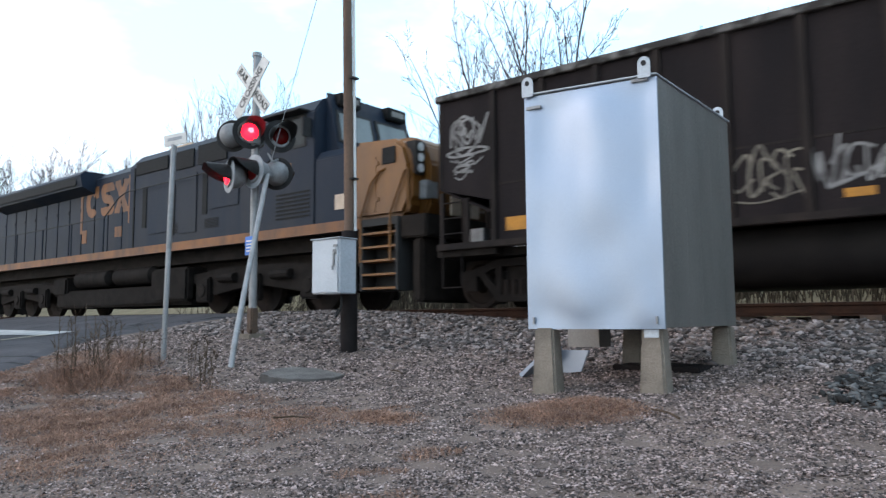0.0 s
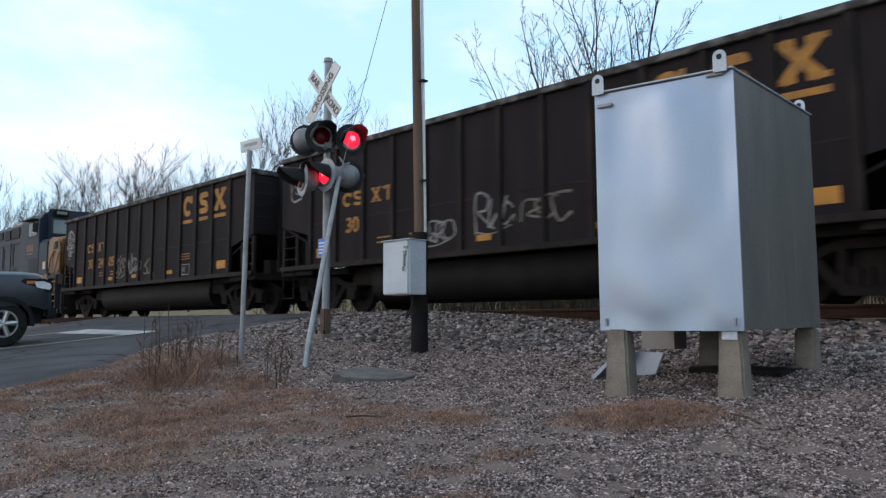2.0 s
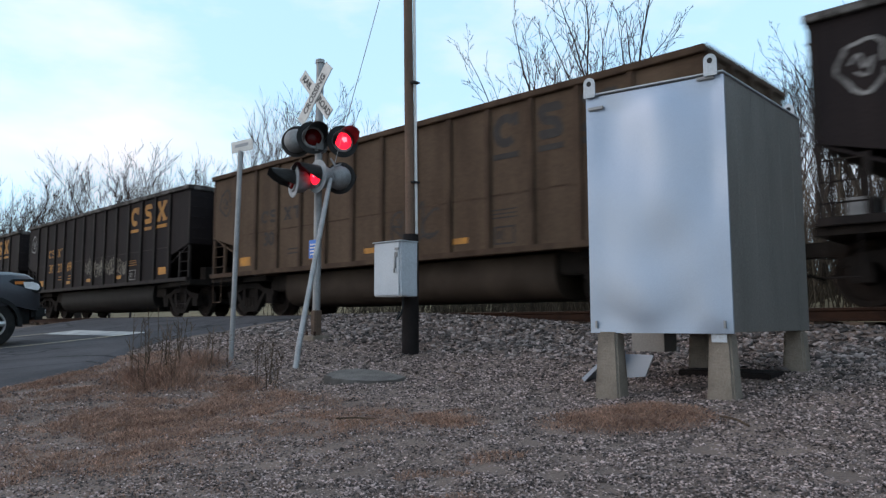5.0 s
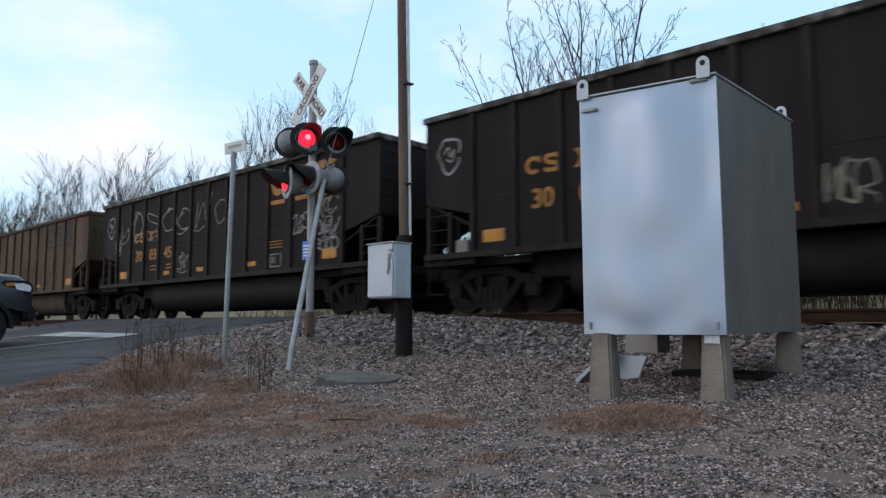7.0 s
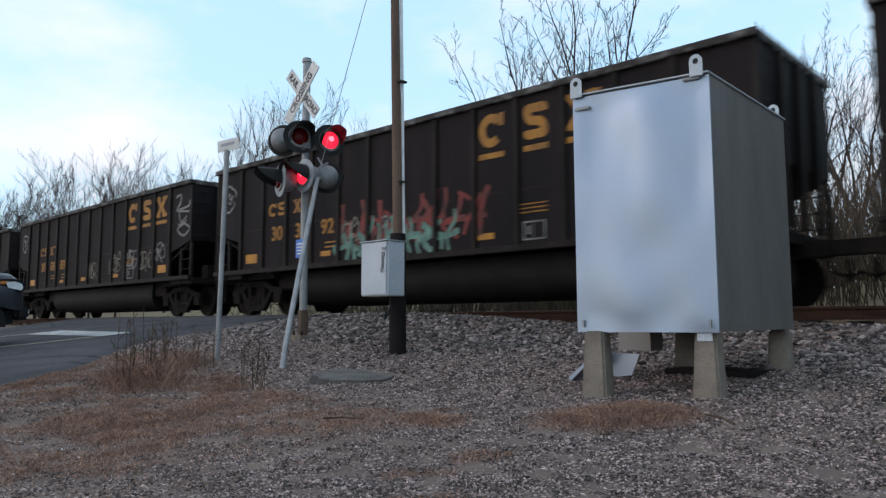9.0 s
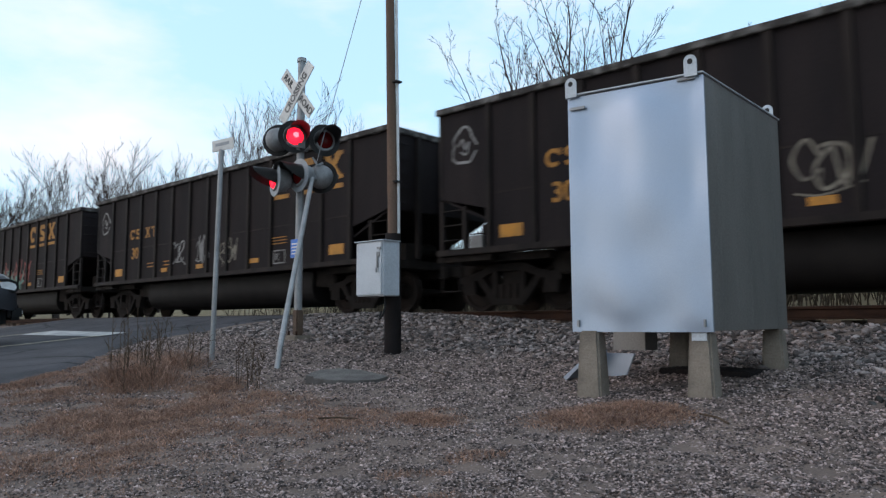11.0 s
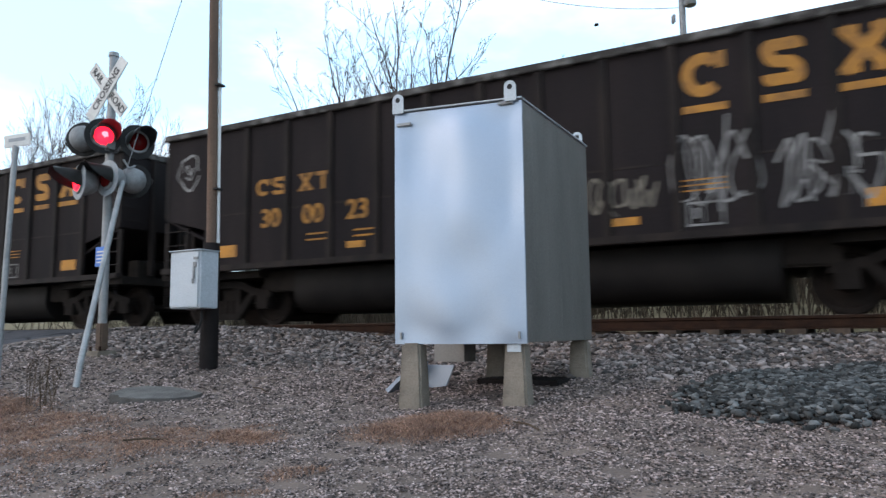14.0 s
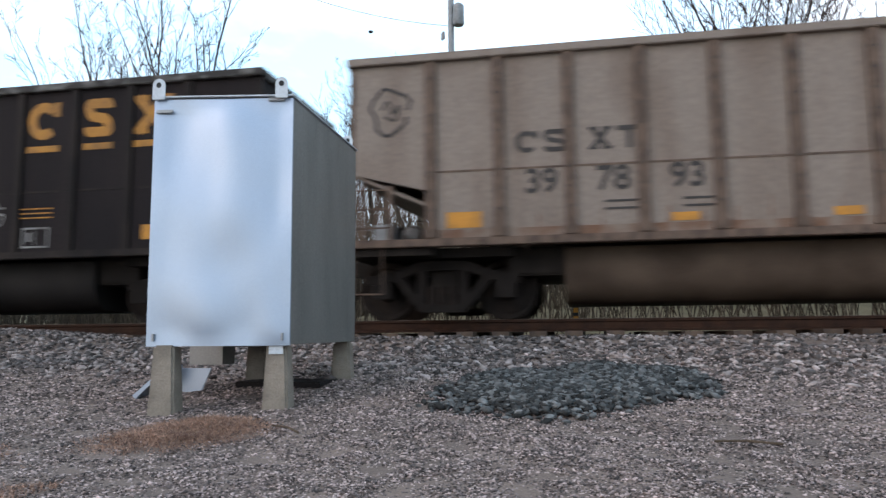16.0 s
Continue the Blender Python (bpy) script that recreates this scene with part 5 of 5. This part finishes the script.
def tree_meshes(seed, height, levels, spread, low):
    rng = random.Random(seed)
    thick, thin = [], []

    def grow(p, d, length, r, level):
        n = 4
        for i in range(n):
            d2 = (d + Vector((rng.uniform(-1, 1), rng.uniform(-1, 1), rng.uniform(-0.4, 1.0))) * 0.10).normalized()
            q = p + d2 * length / n
            r2 = r * (1 - 0.62 * (i + 1) / n)
            ra = r * (1 - 0.62 * i / n)
            (thick if ra > 0.035 else thin).append((p, q, max(0.012, ra), max(0.008, r2)))
            if level < levels and (i > 0 or level > 0):
                for _ in range((1 if rng.random() < 0.85 else 2) if level > 0 else 2):
                    if level == 0 and i / n < low:
                        continue
                    side = d2.orthogonal().normalized()
                    side.rotate(Matrix.Rotation(rng.uniform(0, 6.28), 3, d2))
                    d3 = (d2 * rng.uniform(0.5, 0.9) + side * spread * rng.uniform(0.5, 1.0) + Vector((0, 0, 0.34))).normalized()
                    grow(q, d3, length * rng.uniform(0.40, 0.66), max(0.014, r2 * rng.uniform(0.45, 0.72)), level + 1)
            p, d = q, d2

    grow(Vector((0, 0, -0.3)), Vector((rng.uniform(-0.08, 0.08), rng.uniform(-0.08, 0.08), 1)).normalized(), height * 0.72, height * 0.0125 + 0.03, 0)
    return limb_mesh("trunk", thick, "bark"), limb_mesh("crown", thin, "twig")


def forked_meshes(seed, stems, lean):
    """A tree that forks low into a few long ascending stems with sparse fine branches."""
    rng = random.Random(seed)
    thick, thin = [], []

    def grow(p, d, length, r, level):
        n = (11, 8, 6, 4)[level]
        for i in range(n):
            d = (d + Vector((rng.uniform(-1, 1), rng.uniform(-1, 1), rng.uniform(-0.5, 0.9))) * (0.13, 0.17, 0.20, 0.22)[level]).normalized()
            q = p + d * length / n
            ra, rb = r * (1 - 0.85 * i / n), r * (1 - 0.85 * (i + 1) / n)
            (thick if ra > 0.03 else thin).append((p, q, max(0.009, ra), max(0.006, rb)))
            if level < 3 and i > (1 if level == 0 else 0) and rng.random() < (0.92, 0.85, 0.72)[level]:
                side = d.orthogonal().normalized()
                side.rotate(Matrix.Rotation(rng.uniform(0, 6.28), 3, d))
                grow(q, (d + side * rng.uniform(0.5, 0.9) + Vector((0, 0, 0.12))).normalized(), length * rng.uniform(0.22, 0.42) * (1.15 - 0.6 * i / n), max(0.008, rb * 0.62), level + 1)
            p = q

    base, fork = Vector((0, 0, -0.4)), Vector((0, 0, 3.2))
    thick.append((base, fork, 0.22, 0.16))
    for k in range(stems):
        a = 6.28 * (k + rng.uniform(-0.3, 0.3)) / stems
        ln = lean * rng.uniform(0.5, 1.1)
        grow(fork, Vector((math.cos(a) * ln, math.sin(a) * ln, 1)).normalized(), rng.uniform(8.0, 11.0), 0.088, 0)
    return limb_mesh("trunk", thick, "bark"), limb_mesh("crown", thin, "twig")


KINDS = [tree_meshes(s, h, lv, sp, low) for s, h, lv, sp, low in ((11, 14, 4, 0.62, 0.3), (12, 12, 4, 0.75, 0.2), (13, 15, 4, 0.5, 0.3), (14, 11, 4, 0.66, 0.1), (15, 13, 4, 0.58, 0.2))] + [forked_meshes(21, 6, 0.42), forked_meshes(22, 5, 0.36), forked_meshes(23, 4, 0.3)]


TOPS = [max(v.co.z for me in pair for v in me.vertices) for pair in KINDS]


def by_bearing(az, r):
    return -math.sin(radians(az)) * r, math.cos(radians(az)) * r


def tree(kind, az, r, rise, turn, label, group):
    """A tree at a bearing and distance whose top stands rise degrees above the horizon."""
    x, y = by_bearing(az, r)
    z = ground_z(x, y) - 0.1
    scale = (r * math.tan(radians(rise)) - z) / TOPS[kind]
    t = thing("bare_tree", pose(x, y, z, 0, 0, turn) @ Matrix.Scale(scale, 4), label, "tree", group)
    for nm, me in zip(("trunk", "crown"), KINDS[kind]):
        ob = new(nm, me)
        ob.parent = t


for kind, az, r, rise, turn in ((5, 32.6, 27, 28.0, 20), (6, 28.6, 30, 26.5, 80), (7, 36.8, 31, 22.5, 200), (6, 34.4, 29, 25.5, 145),
                                (1, 51.5, 42, 17.4, 0), (3, 53.4, 42, 18.0, 50), (0, 56.0, 43, 18.4, 90), (3, 58.4, 44, 17.2, 30), (3, 49.0, 42, 16.2, 150), (1, 60.2, 46, 15.6, 250), (4, 54.8, 47, 17.6, 80), (0, 50.3, 46, 17.0, 300), (2, 57.2, 48, 17.5, 10), (1, 47.2, 44, 14.5, 170),
                                (5, 13.4, 32, 20.5, 70), (6, 15.6, 33, 21.5, 10), (1, 9.0, 38, 14, 30), (3, 17.0, 36, 20, 130), (0, 14.4, 40, 20, 210), (2, 18.5, 38, 18, 10), (1, 12.2, 36, 19, 95), (4, 16.2, 42, 20, 260), (4, 5.0, 40, 13, 310), (1, 1.0, 36, 14, 15),
                                (3, -3.0, 34, 17, 95), (6, -7.2, 28, 22, 40), (1, -8.8, 36, 18, 140), (5, -11.3, 23, 28, 160), (3, -13.0, 35, 18, 75), (6, -15.5, 26, 25, 220), (4, -17.5, 36, 18, 33), (5, -19.8, 25, 24, 300), (2, -22, 33, 19, 200), (0, -9.8, 24, 30, 20), (5, -13.5, 25, 31, 250), (0, -17.8, 24, 29, 110)):
    tree(kind, az, r, rise, turn, "tall bare winter tree behind the railway", "trees behind the track")
rng = random.Random(32)
for i in range(16):
    az = 60 + 21 * (i + rng.uniform(-0.4, 0.4)) / 16
    tree((1, 3)[i % 2], az, rng.uniform(48, 60), float(np.interp(az, [60, 69, 80], [11.5, 9.6, 8.2])) * rng.uniform(0.8, 1.05), rng.uniform(0, 360), "bare bushy winter tree at the edge of the distant wood", "trees of the distant wood")
rng = random.Random(31)
for i in range(44):
    az = 59.5 + 22 * (i + rng.uniform(-0.4, 0.4)) / 44
    rise = float(np.interp(az, [60, 63, 69, 73, 80], [14.0, 13.6, 12.2, 11.6, 10.4])) * rng.uniform(0.62, 1.03)
    tree(rng.randrange(5), az, rng.uniform(55, 82), rise, rng.uniform(0, 360), "bare winter tree in the distant wood", "trees of the distant wood")
for i in range(9):
    az = -26 + 84 * (i + rng.uniform(-0.4, 0.4)) / 9
    tree(rng.randrange(5), az, rng.uniform(40, 60), rng.uniform(8, 11), rng.uniform(0, 360), "bare winter tree behind the railway", "trees behind the track")

# thickets along the far side of the track
limbs = []
rng = random.Random(77)
for i in range(9500):
    x = rng.uniform(-75, 26) if i % 2 else rng.uniform(-22, 16)
    y = rng.uniform(17.5, 32) + (6 if x < -30 else 0)
    z = ground_z(x, y)
    h = rng.uniform(0.5, 1.6) + (1.4 if rng.random() < 0.3 else 0) + (rng.uniform(0.3, 1.8) if x > -22 else 0)
    a = Vector((x, y, z - 0.05))
    b = a + Vector((rng.uniform(-0.5, 0.5), rng.uniform(-0.5, 0.5), h * 0.6))
    limbs += [(a, b, 0.017, 0.012), (b, b + Vector((rng.uniform(-0.6, 0.6), rng.uniform(-0.6, 0.6), h * 0.5)), 0.010, 0.005), (b, b + Vector((rng.uniform(-0.8, 0.8), rng.uniform(-0.8, 0.8), h * 0.45)), 0.008, 0.004), (b, b + Vector((rng.uniform(-0.7, 0.7), rng.uniform(-0.7, 0.7), h * 0.35)), 0.008, 0.004)]
tagged(new("thicket", limb_mesh("thicket", limbs, "brush")), "dry brown thicket and brush beyond the track", "brush", kind="stuff")

# ---- far utility pole with transformer ----
fx, fy = by_bearing(10.1, 30)
far_pole = thing("transformer_pole", pose(fx, fy, ground_z(fx, fy)), "far wooden utility pole with a grey transformer", "utility pole")
rod("shaft", "grey_cast", far_pole, [(0, 0, -0.3), (0, 0, 13.2)], 0.13, 12)
bm = bmesh.new()
lathe(bm, [(11.15, 0.20), (11.2, 0.24), (12.0, 0.24), (12.1, 0.14)], (0.34, -0.12, 0), "z", 16)
part("transformer", bm, "grey_cast", far_pole, "grey cylindrical transformer", smooth=True)
boxes("arm", "wood", far_pole, (-0.5, 0.5, -0.2, -0.12, 12.7, 12.8))
for x in (-0.35, -0.3):
    rod("insulator", "grey_cast", far_pole, [(x, -0.16, 10.9 + x), (x, -0.16, 11.2 + x)], 0.06)
cable = thing("overhead_cable", pose(0, 0, 0), "thin overhead cable with a small splice case", "cable")
a, b = Vector((fx, fy, ground_z(fx, fy) + 11.2)), Vector((*by_bearing(36, 40), 23.5))
pts = [a.lerp(b, i / 16) - Vector((0, 0, 1.6 * 4 * (i / 16) * (1 - i / 16))) for i in range(17)]
rod("strand", "plastic", cable, pts, 0.012, 5)
ox, oy = by_bearing(16.6, 30)
bm = bmesh.new()
lathe(bm, [(-0.09, 0.03), (-0.07, 0.06), (0.07, 0.06), (0.09, 0.03)], (ox, oy, math.tan(radians(22.9)) * 30), "x", 10)
part("splice_case", bm, "plastic", cable)


# ---- small things on the ground ----
marker = thing("marker_stake", pose(-0.2, 15.6, ground_z(-0.2, 15.6)), "small yellow and black striped marker stake beyond the track", "marker")
boxes("stake", "yellow", marker, (-0.05, 0.05, -0.02, 0.02, -0.1, 0.95), bevel=0.008)
for i in range(4):
    boxes("stripe", "black", marker, (-0.053, 0.053, -0.024, -0.0205, 0.3 + 0.17 * i, 0.37 + 0.17 * i))
for x, y, ln, yaw in ((-5.35, 5.75, 0.35, -25), (-2.0, 4.75, 0.34, -35), (-4.4, 3.6, 0.3, 60), (0.9, 4.6, 0.4, 15)):
    stick = thing("stick", pose(x, y, ground_z(x, y) + 0.02, 0, 4, yaw), "thin dead brown stick lying on the gravel", "stick", "sticks on the gravel")
    rod("twig", "stem", stick, [(-ln / 2, 0, 0.01), (0, 0.02, 0.02), (ln / 2, -0.01, 0.015)], 0.008, 6)


# ---- stones, grass, weeds ----
def scatter(name, places, sizes, mat, label, category, seed, flat=0.65, small=False):
    """Broken stones, each with its own faces, joined into one mesh."""
    r = np.random.RandomState(seed)
    g = (1 + 5 ** 0.5) / 2
    ico = np.array([(-1, g, 0), (1, g, 0), (-1, -g, 0), (1, -g, 0), (0, -1, g), (0, 1, g), (0, -1, -g), (0, 1, -g), (g, 0, -1), (g, 0, 1), (-g, 0, -1), (-g, 0, 1)]) / 1.9
    tri = np.array([(0, 11, 5), (0, 5, 1), (0, 1, 7), (0, 7, 10), (0, 10, 11), (1, 5, 9), (5, 11, 4), (11, 10, 2), (10, 7, 6), (7, 1, 8), (3, 9, 4), (3, 4, 2), (3, 2, 6), (3, 6, 8), (3, 8, 9), (4, 9, 5), (2, 4, 11), (6, 2, 10), (8, 6, 7), (9, 8, 1)])
    if small:
        ico = np.array([(1, 0.2, 0), (-0.1, 1, 0.2), (-1, -0.2, 0), (0.1, -1, -0.2), (0.2, 0, 1), (-0.2, 0, -1)])
        tri = np.array([(0, 1, 4), (1, 2, 4), (2, 3, 4), (3, 0, 4), (1, 0, 5), (2, 1, 5), (3, 2, 5), (0, 3, 5)])
    n, c = len(places), len(ico)
    v = np.repeat(ico[None], n, 0) * r.uniform(0.6 if small else 0.5, 1.35, (n, c, 1))
    v *= np.stack([r.uniform(0.9, 1.75, n), r.uniform(0.65, 1.1, n), r.uniform(0.35, 0.8, n) * flat / 0.65], 1)[:, None, :] * np.asarray(sizes)[:, None, None]
    a, b = r.uniform(0, 6.28, n), r.uniform(-0.5, 0.5, n)
    ca, sa, cb, sb = np.cos(a), np.sin(a), np.cos(b), np.sin(b)
    x, y, z = v[..., 0], v[..., 1], v[..., 2]
    x, z = x * cb[:, None] + z * sb[:, None], -x * sb[:, None] + z * cb[:, None]
    x, y = x * ca[:, None] - y * sa[:, None], x * sa[:, None] + y * ca[:, None]
    v = np.stack([x, y, z], -1) + np.asarray(places)[:, None, :]
    f = (tri[None] + (np.arange(n) * c)[:, None, None]).reshape(-1, 3)
    me = bpy.data.meshes.new(name)
    me.vertices.add(n * c)
    me.vertices.foreach_set("co", v.reshape(-1))
    me.loops.add(len(f) * 3)
    me.loops.foreach_set("vertex_index", f.reshape(-1).astype(np.int32))
    me.polygons.add(len(f))
    me.polygons.foreach_set("loop_start", (np.arange(len(f)) * 3).astype(np.int32))
    me.update(calc_edges=True)
    me.validate()
    me.materials.append(M[mat])
    return tagged(new(name, me), label, category, kind="stuff")


def grassy(x, y):
    """How grassy the verge is, 0 to 1."""
    k = noise.noise((x * 0.9, y * 0.9, 2)) * 0.5 + noise.noise((x * 2.7, y * 2.7, 7)) * 0.35
    band = smoothstep(-2.9, -5.2, x) * smoothstep(0.9, 2.2, y) * (1 - smoothstep(3.9, 4.7, y + 0.12 * (x + 6)))
    tuft = max(0, 1 - math.hypot((x + 2.72) / 0.68, (y - 4.66 - 0.25 * (x + 2.72)) / 0.62)) * 2.0
    tuft2 = max(0, 1 - math.hypot((x + 3.9) / 0.5, (y - 4.0) / 0.35)) * 1.3
    return min(1.0, max(0.0, band * max(0.22, 0.50 + 1.7 * k), tuft * (0.9 + 1.2 * k), tuft2 * (0.8 + k), 0.5 * (k > 0.2 and y < 4.4 and x < -1.5)))


def in_pile(x, y):
    return max(0.0, 1 - math.hypot((x + 0.12 - 0.2 * (y - 6.6)) / 1.28, (y - 6.7) / 1.5) ** 2 + 0.35 * noise.noise((x * 1.6, y * 1.6, 4)))


rng = random.Random(5)
fine_p, fine_s, bal_p, bal_s = [], [], [], []
while len(fine_p) < 170000:
    az, u = (rng.uniform(-26, 82) if rng.random() < 0.96 else rng.uniform(-180, 180)), rng.random()
    r = 3.2 * (14.0 / 3.2) ** u
    x, y = by_bearing(az, r)
    if y < -7 or y > 9.2 or x < road_edge(y) + 0.1 or in_pile(x, y) > 0.55:
        continue
    if rng.random() < 0.85 * grassy(x, y):
        continue
    s = rng.uniform(0.005, 0.0125) * (0.80 + 0.25 * smoothstep(3.5, 6, y)) * (1.5 if rng.random() < 0.07 else 1) * (1.0 + 0.4 * smoothstep(5.0, 9.5, r))
    fine_p.append((x, y, bumpy(x, y) + s * 0.25))
    fine_s.append(s)
while len(bal_p) < 17000:
    x = rng.uniform(-12.4, 7)
    y = rng.uniform(6.6, 14.2)
    if x < road_edge(y) + 0.1 or (y > 10.8 and abs(x) > 9):
        continue
    toe = 8.0 - 0.9 * smoothstep(-6, -9, x)
    if y < toe and rng.random() > smoothstep(toe - 1.4, toe, y) * 0.5:
        continue
    s = rng.uniform(0.022, 0.045)
    z = bumpy(x, y)
    if abs(abs(y - TRACK_Y) - 0.755) < 0.12:
        continue
    bal_p.append((x, y, z + s * 0.3))
    bal_s.append(s)
scatter("gravel_stones", fine_p, fine_s, "stone", "loose pale grey limestone gravel", "gravel", 1, small=True)
scatter("ballast_stones", bal_p, bal_s, "ballast", "coarse grey ballast stones on the track shoulder", "ballast", 2)
pile_p, pile_s = [], []
while len(pile_p) < 5200:
    x, y = rng.uniform(-2.2, 2.6), rng.uniform(5.0, 8.6)
    k = in_pile(x, y)
    if k <= 0 or rng.random() > k * 1.1:
        continue
    s = rng.uniform(0.016, 0.04)
    pile_p.append((x, y, bumpy(x, y) + 0.09 * min(1, k) ** 0.8 + s * 0.3 - 0.01))
    pile_s.append(s)
scatter("stone_pile", pile_p, pile_s, "blue_stone", "low spread pile of dark blue-grey crushed stone", "stone pile", 3)


def blades(name, count, test, height, mat, label, category, seed, area):
    rng = random.Random(seed)
    verts, faces = [], []
    while count:
        x, y = rng.uniform(*area[0]), rng.uniform(*area[1])
        if x < road_edge(y) + 0.05 or rng.random() > test(x, y):
            continue
        count -= 1
        z = bumpy(x, y)
        h = rng.uniform(0.4, 1.0) * height * (0.5 + 0.8 * test(x, y))
        lean = Vector((rng.uniform(-1, 1), rng.uniform(-1, 1), 0)) * h * rng.uniform(0.6, 2.6)
        wv = Vector((rng.uniform(-1, 1), rng.uniform(-1, 1), 0)).normalized() * rng.uniform(0.0015, 0.0035)
        p = Vector((x, y, z - 0.01))
        mid = p + lean * 0.4 + Vector((0, 0, h * 0.65))
        k = len(verts)
        verts += [p - wv, p + wv, mid - wv * 0.8, mid + wv * 0.8, p + lean + Vector((0, 0, h * rng.uniform(0.6, 0.95)))]
        faces += [(k, k + 1, k + 3, k + 2), (k + 2, k + 3, k + 4)]
    me = bpy.data.meshes.new(name)
    me.from_pydata(verts, [], faces)
    me.materials.append(M[mat])
    return tagged(new(name, me), label, category, kind="stuff")


blades("dry_grass", 105000, grassy, 0.05, "straw", "matted brown dry grass on the gravel verge", "grass", 8, ((-10.5, -1.8), (1.0, 5.2)))


def tall(x, y):
    return max(0, 1 - math.hypot((x + 7.9) / 0.75, (y - 3.65) / 0.5), 0.7 * (1 - math.hypot((x + 8.6) / 0.5, (y - 4.5) / 0.4)))


blades("tall_dry_grass", 2600, tall, 0.34, "straw", "tall brown dry grass at the road edge", "grass", 9, ((-9.6, -6.8), (2.9, 5.0)))
for cx, cy, n, h in ((-8.1, 3.7, 12, 0.75), (-7.7, 3.5, 8, 0.6), (-8.6, 4.3, 9, 0.62), (-8.3, 4.6, 6, 0.5), (-6.75, 4.35, 11, 0.5)):
    rng = random.Random(int(cx * 100))
    limbs = []
    for i in range(n):
        a = Vector((rng.uniform(-0.22, 0.22), rng.uniform(-0.2, 0.2), -0.05))
        b = a + Vector((rng.uniform(-0.08, 0.08), rng.uniform(-0.08, 0.08), h * rng.uniform(0.6, 1.1)))
        limbs.append((a, b, 0.0048, 0.003))
        for k in range(7):
            q = a.lerp(b, rng.uniform(0.35, 1.0))
            limbs.append((q, q + Vector((rng.uniform(-0.09, 0.09), rng.uniform(-0.09, 0.09), rng.uniform(0.03, 0.12))), 0.003, 0.0022))
    w_ob = tagged(new("dead_weed", limb_mesh("dead_weed", limbs, "stem")), "clump of dead brown weed stalks on the verge", "weed", kind="stuff")
    w_ob.matrix_basis = pose(cx, cy, ground_z(cx, cy))


# ---- what moves ----
def motions():
    # the train rolls away at about 11 m/s
    drift = ((0, 0.0), (1, 0.15), (1.5, 0.06), (2.5, -0.27), (4, -0.22), (6.5, -0.02), (8, 0.0), (9, -0.42), (11.5, -0.45), (12.5, -0.34), (13.5, -0.2), (14.5, -0.06), (15.5, 0.14), (16, 0.13))
    for carriage, x in [(car, FIRST + PITCH * i) for i, car in enumerate(train)] + [(loco, FIRST), (second, FIRST - 23.3)]:
        walk(carriage, [(t, pose(x - 11.074 * t + d, TRACK_Y, RAIL_Z)) for t, d in drift])
    # the lamps of the two groups turn their lit face forwards by turns, 0.69 s each
    switches = [0.36 + 0.686 * k for k in range(23)]
    for name, lit in (("a", True), ("b", False)):
        for drum, base in lamps[name]:
            angle, rows = (0 if lit else 180), []
            rows.append((0, base @ pose(0, 0, 0, 0, 0, angle)))
            for s in switches:
                for k in range(4):
                    rows.append(((round(s * FPS) - 1 + k) / FPS, base @ pose(0, 0, 0, 0, 0, angle + 60 * k)))
                angle += 180
            rows.append((16, base @ pose(0, 0, 0, 0, 0, angle)))
            walk(drum, rows)


motions()
